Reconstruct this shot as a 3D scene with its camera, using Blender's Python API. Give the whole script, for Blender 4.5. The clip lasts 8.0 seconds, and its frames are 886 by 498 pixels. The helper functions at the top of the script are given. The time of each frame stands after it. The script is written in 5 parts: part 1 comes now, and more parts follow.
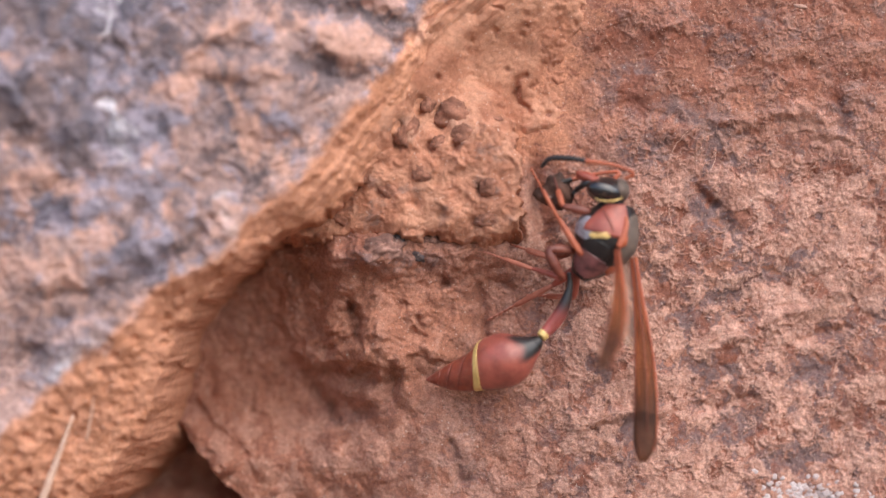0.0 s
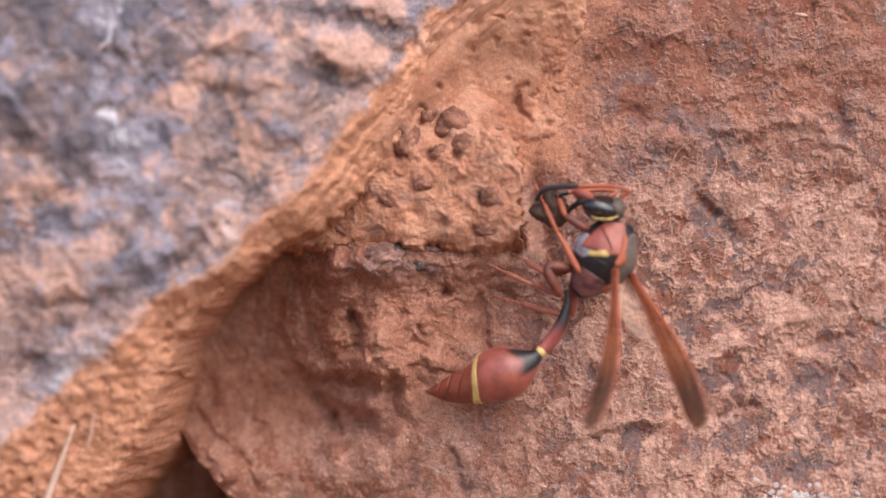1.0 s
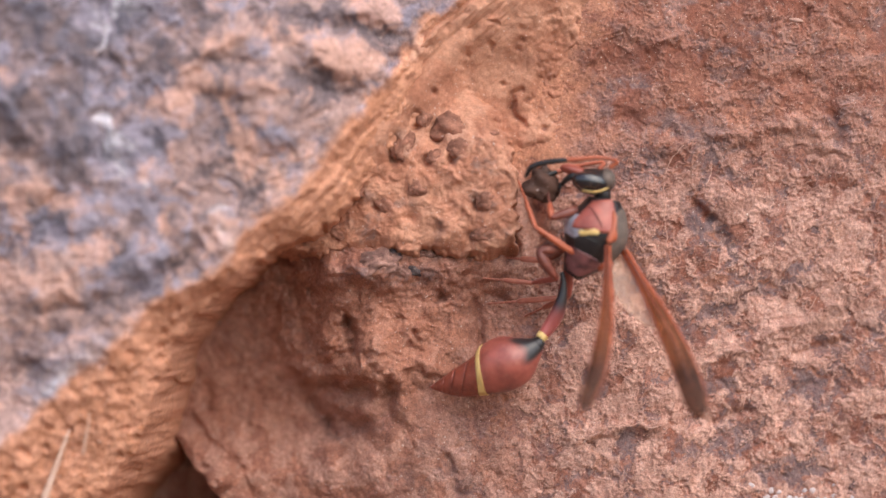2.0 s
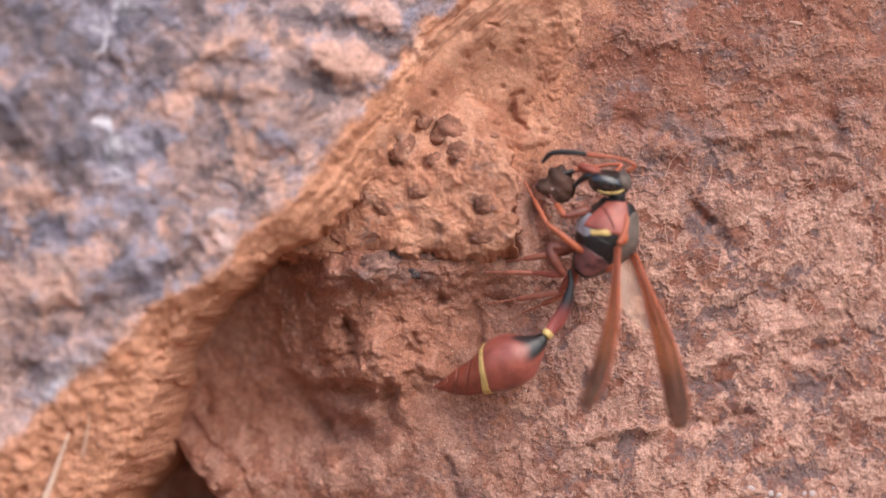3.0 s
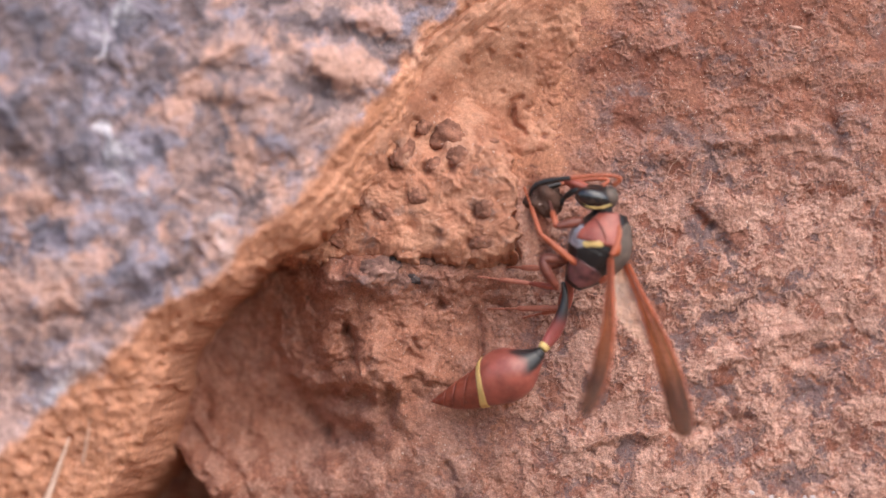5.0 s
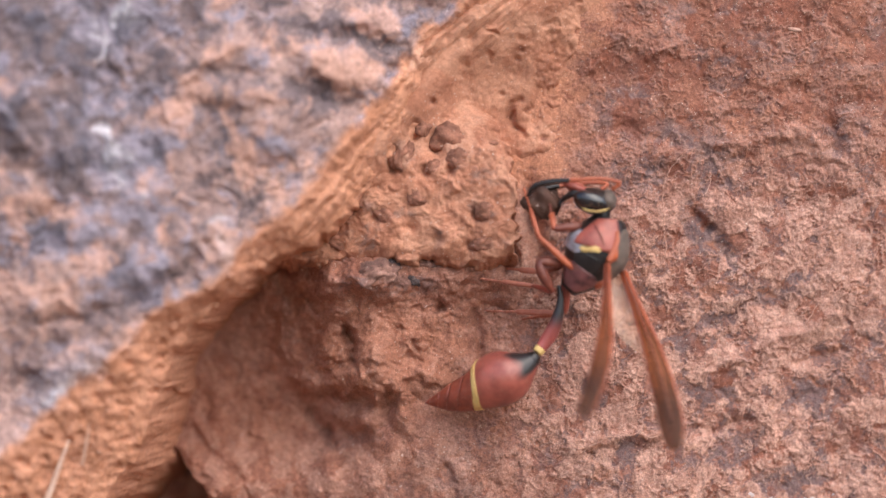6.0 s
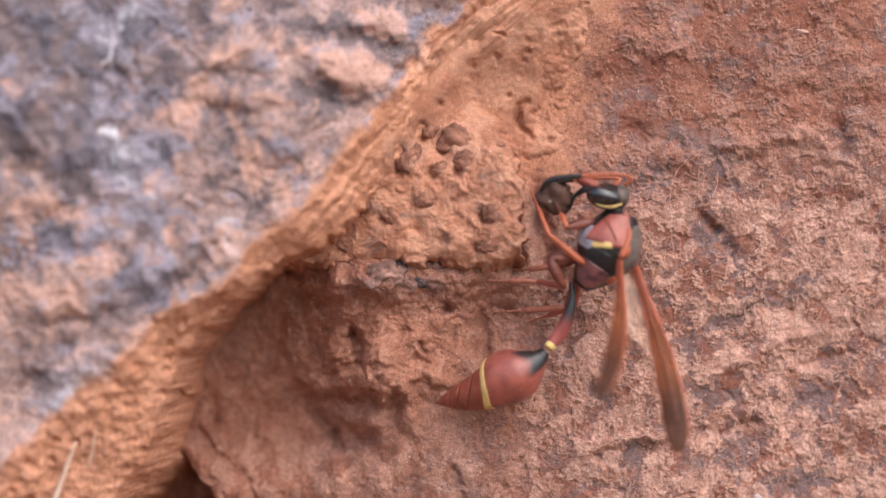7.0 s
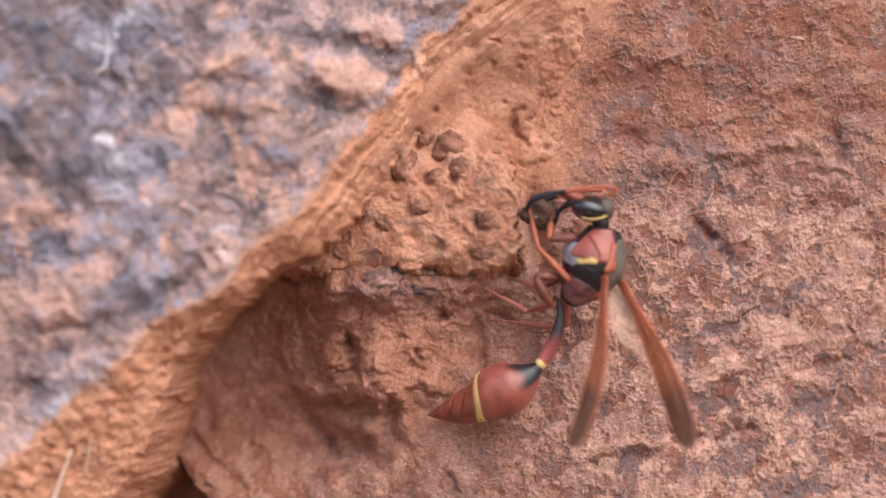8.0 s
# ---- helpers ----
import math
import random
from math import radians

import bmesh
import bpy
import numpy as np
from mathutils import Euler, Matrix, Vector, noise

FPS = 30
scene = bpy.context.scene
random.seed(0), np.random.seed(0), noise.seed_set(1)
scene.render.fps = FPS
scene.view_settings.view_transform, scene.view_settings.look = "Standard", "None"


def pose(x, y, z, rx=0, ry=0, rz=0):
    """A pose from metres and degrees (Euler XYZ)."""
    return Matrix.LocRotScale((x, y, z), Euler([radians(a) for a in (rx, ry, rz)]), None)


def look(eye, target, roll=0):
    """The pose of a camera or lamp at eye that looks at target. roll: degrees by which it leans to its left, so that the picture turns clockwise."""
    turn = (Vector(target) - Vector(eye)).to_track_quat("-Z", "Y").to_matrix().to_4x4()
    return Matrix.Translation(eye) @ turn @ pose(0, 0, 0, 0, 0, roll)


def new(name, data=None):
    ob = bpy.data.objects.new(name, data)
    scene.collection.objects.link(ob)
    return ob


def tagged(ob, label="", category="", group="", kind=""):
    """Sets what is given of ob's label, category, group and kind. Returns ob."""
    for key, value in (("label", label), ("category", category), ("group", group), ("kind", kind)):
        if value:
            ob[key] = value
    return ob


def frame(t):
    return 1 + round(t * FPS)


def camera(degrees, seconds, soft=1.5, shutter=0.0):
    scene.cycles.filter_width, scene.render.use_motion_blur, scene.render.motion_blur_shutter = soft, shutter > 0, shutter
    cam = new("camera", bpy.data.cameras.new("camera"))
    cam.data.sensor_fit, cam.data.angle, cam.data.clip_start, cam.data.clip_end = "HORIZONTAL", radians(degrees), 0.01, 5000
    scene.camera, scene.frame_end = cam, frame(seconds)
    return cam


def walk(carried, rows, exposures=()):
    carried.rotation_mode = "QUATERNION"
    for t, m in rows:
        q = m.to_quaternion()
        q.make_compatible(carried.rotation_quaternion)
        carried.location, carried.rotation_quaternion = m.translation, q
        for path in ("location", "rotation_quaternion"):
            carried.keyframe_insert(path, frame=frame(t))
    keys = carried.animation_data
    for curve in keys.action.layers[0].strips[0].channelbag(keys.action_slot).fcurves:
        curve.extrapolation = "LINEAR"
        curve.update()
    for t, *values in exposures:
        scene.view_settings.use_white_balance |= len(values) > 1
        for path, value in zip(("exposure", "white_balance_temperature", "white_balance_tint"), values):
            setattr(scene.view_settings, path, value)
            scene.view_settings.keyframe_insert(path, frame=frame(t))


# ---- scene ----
# A potter wasp working at its mud nest in the angle between a grey boulder and a red rock face.
# Working space: millimetres (u to the right, v up, d out of the rock face), about a point 0.6 m over the ground.
import functools
from math import sin, cos, pi, exp

cam = camera(20, 8.0, soft=1.4, shutter=0.8)
cam.data.dof.use_dof = True
cam.data.dof.focus_distance = 0.232
cam.data.dof.aperture_fstop = 9.5
walk(cam, [
    (0, pose(0, -0.234, 0.6, 89.5176, 0, 0.0515) @ pose(0, 0, 0, 0, 0, 0.089)),
    (0.5, pose(0, -0.234, 0.6, 89.6241, 0, 0.1317) @ pose(0, 0, 0, 0, 0, 0.047)),
    (1, pose(0, -0.234, 0.6, 89.7230, 0, 0.0731) @ pose(0, 0, 0, 0, 0, 0.029)),
    (1.5, pose(0, -0.234, 0.6, 89.7847, 0, -0.0274) @ pose(0, 0, 0, 0, 0, 0.025)),
    (3, pose(0, -0.234, 0.6, 89.9064, 0, -0.0408) @ pose(0, 0, 0, 0, 0, 0.016)),
    (3.5, pose(0, -0.234, 0.6, 89.8988, 0, 0.1511) @ pose(0, 0, 0, 0, 0, 0.046)),
    (4, pose(0, -0.234, 0.6, 89.9636, 0, 0.1195) @ pose(0, 0, 0, 0, 0, 0.039)),
    (4.5, pose(0, -0.234, 0.6, 90.0000, 0, 0.0000) @ pose(0, 0, 0, 0, 0, 0.000)),
    (6, pose(0, -0.234, 0.6, 90.0669, 0, -0.0533) @ pose(0, 0, 0, 0, 0, -0.070)),
    (6.5, pose(0, -0.234, 0.6, 90.0936, 0, 0.0031) @ pose(0, 0, 0, 0, 0, -0.071)),
    (7, pose(0, -0.234, 0.6, 90.1081, 0, 0.1051) @ pose(0, 0, 0, 0, 0, -0.053)),
    (7.5, pose(0, -0.234, 0.6, 90.1558, 0, 0.1568) @ pose(0, 0, 0, 0, 0, -0.009)),
    (8, pose(0, -0.234, 0.6, 90.2694, 0, 0.0060) @ pose(0, 0, 0, 0, 0, -0.089)),
])

# ---- light: open shade under a bright sky, the sun veiled and off to the upper right ----
world = bpy.data.worlds.new("sky")
scene.world = world
world.use_nodes = True
wn, wl = world.node_tree.nodes, world.node_tree.links
sky = wn.new("ShaderNodeTexSky")
sky.sky_type, sky.sun_disc = "NISHITA", False
sky.sun_elevation, sky.sun_rotation = radians(48), radians(150)
sky.air_density, sky.dust_density = 1.0, 2.0
wl.new(sky.outputs["Color"], wn["Background"].inputs["Color"])
wn["Background"].inputs["Strength"].default_value = 0.15
sun = new("sun", bpy.data.lights.new("sun", "SUN"))
sun.data.energy, sun.data.angle, sun.data.color = 1.3, radians(70), (1.0, 0.945, 0.88)
sun.matrix_world = look((0.52, -0.68, 1.44), (0, 0, 0.6))
scene.view_settings.exposure = 0.88

MM = 0.001
MID = Vector((0, 0, 0.6))


def vec(p):
    """Millimetres (u, v, d) as a vector in metres."""
    return Vector((p[0], -p[2], p[1])) * MM


def here(p):
    return MID + vec(p)


# ---- noise on arrays ----
@functools.lru_cache(None)
def lattice(seed):
    rng = np.random.RandomState(seed)
    perm, ang = rng.permutation(512), rng.rand(512) * 2 * pi
    return perm, np.cos(ang).astype(np.float32), np.sin(ang).astype(np.float32)


def perlin(x, y, seed=0):
    perm, gx, gy = lattice(seed)
    xi, yi = np.floor(x).astype(int), np.floor(y).astype(int)
    xf, yf = x - xi, y - yi
    xf, yf = xf.astype(np.float32), yf.astype(np.float32)
    sx, sy = xf * xf * xf * (xf * (xf * 6 - 15) + 10), yf * yf * yf * (yf * (yf * 6 - 15) + 10)

    def corner(a, b):
        k = perm[(perm[(xi + a) & 511] + yi + b) & 511]
        return gx[k] * (xf - a) + gy[k] * (yf - b)

    top = corner(0, 0) * (1 - sx) + corner(1, 0) * sx
    low = corner(0, 1) * (1 - sx) + corner(1, 1) * sx
    return (top * (1 - sy) + low * sy) * 1.5


def fbm(x, y, size, octaves=4, gain=0.5, seed=0):
    total, amp, f = 0.0, 1.0, 1.0 / size
    for i in range(octaves):
        total = total + amp * perlin(x * f + 17.3 * i, y * f - 9.1 * i, seed + i)
        amp, f = amp * gain, f * 2.07
    return total


def cells(x, y, size, seed=0):
    """Distance to the nearest of scattered points, in cells, and a number for that point."""
    rng = np.random.RandomState(seed)
    jx, jy, jv = rng.rand(64, 64), rng.rand(64, 64), rng.rand(64, 64)
    x, y = x / size, y / size
    xi, yi = np.floor(x).astype(int), np.floor(y).astype(int)
    best, value = np.full(x.shape, 9.0), np.zeros(x.shape)
    for a in (-1, 0, 1):
        for b in (-1, 0, 1):
            i, j = (xi + a) % 64, (yi + b) % 64
            dist = np.hypot(xi + a + jx[i, j] - x, yi + b + jy[i, j] - y)
            near = dist < best
            best, value = np.where(near, dist, best), np.where(near, jv[i, j], value)
    return best, value


def knobs(x, y, size, seed=0, most=0.8, few=0.0):
    """Rounded granules of mixed sizes, 0 between them; few thins them out."""
    rng = np.random.RandomState(seed)
    jx, jy = rng.rand(64, 64).astype(np.float32), rng.rand(64, 64).astype(np.float32)
    jr = ((0.25 + (most - 0.25) * rng.rand(64, 64) ** 1.5) * (rng.rand(64, 64) >= few)).astype(np.float32)
    x, y = (x / size), (y / size)
    xi, yi = np.floor(x).astype(int), np.floor(y).astype(int)
    xf, yf = (x - xi).astype(np.float32), (y - yi).astype(np.float32)
    high = np.zeros(x.shape, np.float32)
    for a in (-1, 0, 1):
        for b in (-1, 0, 1):
            i, j = (xi + a) % 64, (yi + b) % 64
            r = jr[i, j]
            d2 = (a + jx[i, j] - xf) ** 2 + (b + jy[i, j] - yf) ** 2
            k = np.maximum(r * r - d2, 0)
            high = np.maximum(high, k / (r + 0.05))
    return high


def smooth(a, b, x):
    t = np.clip((x - a) / (b - a), 0, 1)
    return t * t * (3 - 2 * t)


def spot(u, v, c, ru, rv, turn=0.0, power=2.0):
    """A soft mound of height 1 round c with half-widths ru, rv, turned anticlockwise."""
    a = radians(turn)
    x, y = u - c[0], v - c[1]
    p, q = (x * cos(a) + y * sin(a)) / ru, (y * cos(a) - x * sin(a)) / rv
    return np.exp(-(p * p + q * q) ** (power / 2))


def groove(u, v, a, b, width):
    """1 on the line from a to b, falling off over its width."""
    ax, ay, bx, by = a[0], a[1], b[0], b[1]
    k = np.clip(((u - ax) * (bx - ax) + (v - ay) * (by - ay)) / ((bx - ax) ** 2 + (by - ay) ** 2), 0, 1)
    return np.exp(-((u - ax - k * (bx - ax)) ** 2 + (v - ay - k * (by - ay)) ** 2) / width ** 2)


def axis(lo, hi, step, reach_lo, reach_hi):
    """Even steps from lo to hi, then ever wider ones out to the reaches."""
    mid = list(np.arange(lo, hi, step))
    s, x = step, lo
    while x > reach_lo:
        s, x = s * 1.22, x - s * 1.22
        mid.insert(0, max(x, reach_lo))
    s, x = step, mid[-1]
    while x < reach_hi:
        s, x = s * 1.22, x + s * 1.22
        mid.append(min(x, reach_hi))
    return np.array(mid)


def sheet_mesh(name, U, V, D, back, masks, keep=None):
    """A relief over a grid, closed by a skirt to the depth back; masks become named attributes."""
    rows, cols = U.shape
    n = rows * cols
    pts = np.stack([U, -D, V], -1).reshape(-1, 3) * MM
    idx = np.arange(n).reshape(rows, cols)
    quads = np.stack([idx[:-1, :-1], idx[:-1, 1:], idx[1:, 1:], idx[1:, :-1]], -1).reshape(-1, 4)
    if keep is not None:
        ok = keep[:-1, :-1] | keep[:-1, 1:] | keep[1:, 1:] | keep[1:, :-1]
        quads = quads[ok.reshape(-1)]
    if back is not None:
        rim = np.concatenate([idx[0, :], idx[1:, -1], idx[-1, -2::-1], idx[-2:0:-1, 0]])
        skirt = pts[rim].copy()
        skirt[:, 1] = -back * MM
        m = len(rim)
        k = np.arange(m)
        quads = np.concatenate([quads, np.stack([rim, n + k, n + (k + 1) % m, rim[(k + 1) % m]], -1)])
        pts = np.concatenate([pts, skirt])
        j = np.arange(cols - 1)
        low = n + 2 * cols + rows - 3 - j
        quads = np.concatenate([quads, np.stack([n + j, low, low - 1, n + j + 1], -1)])
    used = np.zeros(len(pts), bool)
    used[quads.reshape(-1)] = True
    remap = np.cumsum(used) - 1
    quads, total = remap[quads], int(used.sum())
    me = bpy.data.meshes.new(name)
    me.vertices.add(total)
    me.vertices.foreach_set("co", pts[used].reshape(-1).astype(np.float32))
    me.loops.add(quads.size)
    me.loops.foreach_set("vertex_index", quads.reshape(-1).astype(np.int32))
    me.polygons.add(len(quads))
    me.polygons.foreach_set("loop_start", np.arange(0, quads.size, 4, dtype=np.int32))
    me.polygons.foreach_set("use_smooth", np.ones(len(quads), bool))
    for key, values in masks.items():
        full = np.zeros(len(pts), np.float32)
        full[:n] = values.reshape(-1)
        me.attributes.new(key, "FLOAT", "POINT").data.foreach_set("value", full[used])
    me.update(calc_edges=True)
    me.validate()
    return me


# ---- materials ----
def material(name):
    mat = bpy.data.materials.new(name)
    mat.use_nodes = True
    nodes, links = mat.node_tree.nodes, mat.node_tree.links
    return mat, nodes, links, nodes["Principled BSDF"]


def noise_node(nodes, links, scale, detail=4.0, rough=0.6, coord="Object"):
    tc, nz = nodes.new("ShaderNodeTexCoord"), nodes.new("ShaderNodeTexNoise")
    links.new(tc.outputs[coord], nz.inputs["Vector"])
    nz.inputs["Scale"].default_value, nz.inputs["Detail"].default_value, nz.inputs["Roughness"].default_value = scale, detail, rough
    return nz.outputs["Fac"]


def ramp(nodes, links, source, *stops):
    r = nodes.new("ShaderNodeValToRGB")
    while len(r.color_ramp.elements) < len(stops):
        r.color_ramp.elements.new(0.5)
    for el, (at, col) in zip(r.color_ramp.elements, stops):
        el.position, el.color = at, (*col, 1) if len(col) == 3 else col
    links.new(source, r.inputs["Fac"])
    return r.outputs["Color"]


def mixed(nodes, links, fac, a, b, mode="MIX"):
    m = nodes.new("ShaderNodeMix")
    m.data_type, m.blend_type = "RGBA", mode
    for sock, value in ((m.inputs["Factor"], fac), (m.inputs["A"], a), (m.inputs["B"], b)):
        if isinstance(value, (int, float)):
            sock.default_value = value
        elif isinstance(value, tuple):
            sock.default_value = (*value, 1)
        else:
            links.new(value, sock)
    return m.outputs["Result"]


def attr(nodes, key):
    a = nodes.new("ShaderNodeAttribute")
    a.attribute_name = key
    return a.outputs["Fac"]


def bumped(nodes, links, bsdf, source, strength, distance):
    b = nodes.new("ShaderNodeBump")
    b.inputs["Strength"].default_value, b.inputs["Distance"].default_value = strength, distance
    links.new(source, b.inputs["Height"])
    links.new(b.outputs["Normal"], bsdf.inputs["Normal"])


def earth(name, base, layers, grain, rough=0.95, bump=0.00012, sandy=0.35):
    """Rock or mud: a two-tone base with a layer for each (mask, colour), fine grain over all."""
    mat, nodes, links, bsdf = material(name)
    tone = noise_node(nodes, links, 260, 6, 0.65)
    col = ramp(nodes, links, tone, (0.32, base[0]), (0.52, base[1]), (0.7, base[2]))
    for key, colour in layers:
        col = mixed(nodes, links, attr(nodes, key), col, colour)
    mid = noise_node(nodes, links, 750, 5, 0.7)
    col = mixed(nodes, links, grain * 0.4, col, ramp(nodes, links, mid, (0.3, (0.26, 0.25, 0.26)), (0.5, (0.5, 0.5, 0.5)), (0.7, (0.76, 0.74, 0.72))), "OVERLAY")
    fine = noise_node(nodes, links, 2600, 5, 0.75)
    col = mixed(nodes, links, grain * 0.6, col, ramp(nodes, links, fine, (0.3, (0.2, 0.19, 0.19)), (0.5, (0.52, 0.5, 0.5)), (0.7, (0.86, 0.82, 0.78))), "OVERLAY")
    sand = noise_node(nodes, links, 7000, 2, 0.6)
    col = mixed(nodes, links, min(grain * sandy, 1.0), col, ramp(nodes, links, sand, (0.34, (0.22, 0.21, 0.21)), (0.5, (0.5, 0.5, 0.5)), (0.68, (0.8, 0.78, 0.76))), "OVERLAY")
    speck = noise_node(nodes, links, 3900, 2, 0.5)
    col = mixed(nodes, links, ramp(nodes, links, speck, (0.68, (0, 0, 0)), (0.73, (0.5, 0.5, 0.5))), col, (0.72, 0.58, 0.5))
    links.new(col, bsdf.inputs["Base Color"])
    bsdf.inputs["Roughness"].default_value = rough
    bsdf.inputs["Specular IOR Level"].default_value = 0.2
    bumped(nodes, links, bsdf, mixed(nodes, links, sandy, fine, sand), 0.6, bump)
    return mat


def chitin(name, colour, dark, rough=0.32, scale=900, coat=0.0, mark=None, dusty=0.3):
    mat, nodes, links, bsdf = material(name)
    nz = noise_node(nodes, links, scale, 4, 0.6)
    col = ramp(nodes, links, nz, (0.35, dark), (0.62, colour))
    specks = noise_node(nodes, links, 2600, 5, 0.75)
    col = mixed(nodes, links, ramp(nodes, links, specks, (0.52, (0, 0, 0)), (0.75, (dusty, dusty, dusty))), col, (0.42, 0.24, 0.16))
    if mark:
        col = mixed(nodes, links, attr(nodes, mark), col, (0.02, 0.016, 0.017))
    links.new(col, bsdf.inputs["Base Color"])
    bsdf.inputs["Roughness"].default_value = rough
    bsdf.inputs["Coat Weight"].default_value = coat
    bsdf.inputs["Coat Roughness"].default_value = 0.25
    bumped(nodes, links, bsdf, noise_node(nodes, links, 7000, 3, 0.6), 0.25, 0.00004)
    return mat


# iron and rust layers also carry the recess shade painted in build_face
ROCK = earth("red_rock", ((0.205, 0.088, 0.062), (0.295, 0.134, 0.096), (0.38, 0.19, 0.142)),
             (("iron_shade", (0.145, 0.112, 0.116)), ("rust_shade", (0.22, 0.08, 0.05)), ("dust", (0.50, 0.298, 0.232)), ("soil", (0.48, 0.225, 0.138))), 0.78, bump=0.00014, sandy=0.5)
MUD = earth("ochre_mud", ((0.28, 0.118, 0.071), (0.40, 0.177, 0.11), (0.49, 0.24, 0.156)),
            (("iron_shade", (0.18, 0.125, 0.11)), ("dust", (0.54, 0.284, 0.185))), 0.5)
GREY = earth("grey_boulder_stone", ((0.2, 0.145, 0.14), (0.38, 0.25, 0.222), (0.53, 0.36, 0.315)),
             (("blue", (0.255, 0.24, 0.3)), ("dark", (0.075, 0.072, 0.09)), ("pink", (0.56, 0.325, 0.25)), ("white", (0.72, 0.69, 0.74)), ("soil", (0.56, 0.275, 0.172)), ("stain", (0.38, 0.165, 0.09)), ("chalk", (0.68, 0.38, 0.27))), 0.75, bump=0.0002)
GROUND = earth("red_soil", ((0.12, 0.075, 0.05), (0.18, 0.115, 0.08), (0.25, 0.16, 0.115)), (), 0.5)
PELLET = earth("nodule_mud", ((0.13, 0.062, 0.044), (0.22, 0.102, 0.07), (0.35, 0.165, 0.112)), (), 0.8)
WET = earth("wet_mud", ((0.035, 0.018, 0.013), (0.07, 0.036, 0.026), (0.14, 0.07, 0.05)), (), 0.4, rough=0.55)
PEBBLE = earth("pink_grey_pebble", ((0.07, 0.045, 0.04), (0.19, 0.105, 0.085), (0.34, 0.2, 0.16)), (), 1.1)
SLATE = earth("dark_slate_pebble", ((0.03, 0.026, 0.028), (0.075, 0.06, 0.062), (0.16, 0.125, 0.12)), (), 1.0)
GRIT = earth("pale_grit", ((0.46, 0.28, 0.21), (0.58, 0.4, 0.31), (0.7, 0.58, 0.5)), (), 0.2, rough=0.7)
STRAW = earth("dry_straw", ((0.5, 0.31, 0.22), (0.62, 0.41, 0.31), (0.7, 0.5, 0.4)), (), 0.3, rough=0.7)
LICHEN = earth("pale_lichen", ((0.36, 0.27, 0.25), (0.52, 0.44, 0.43), (0.68, 0.62, 0.63)), (), 0.3)
RED = chitin("red_chitin", (0.38, 0.085, 0.055), (0.22, 0.05, 0.036), 0.42, scale=420, coat=0.1)
GASTER_RED = chitin("red_chitin_with_black_saddle", (0.4, 0.1, 0.07), (0.2, 0.048, 0.036), 0.4, scale=420, coat=0.2, mark="black")
STALK = chitin("red_stalk_chitin_turning_black", (0.42, 0.1, 0.085), (0.24, 0.055, 0.05), 0.4, scale=420, coat=0.1, mark="black")
DULLRED = chitin("dark_red_chitin", (0.20, 0.05, 0.03), (0.11, 0.028, 0.02), 0.45)
ORANGE = chitin("orange_chitin", (0.46, 0.11, 0.045), (0.30, 0.065, 0.03), 0.45)
BLACK = chitin("black_chitin", (0.018, 0.014, 0.014), (0.008, 0.007, 0.008), 0.4, coat=0.05, dusty=0.08)
GREYCH = chitin("grey_brown_downy_chitin", (0.14, 0.105, 0.085), (0.085, 0.065, 0.055), 0.7)
PLUM = chitin("plum_chitin", (0.25, 0.09, 0.088), (0.08, 0.03, 0.032), 0.35)
YELLOW = chitin("yellow_chitin", (0.74, 0.52, 0.19), (0.56, 0.36, 0.12), 0.5)
EYE = chitin("black_eye", (0.012, 0.011, 0.014), (0.007, 0.007, 0.009), 0.16, coat=0.6)


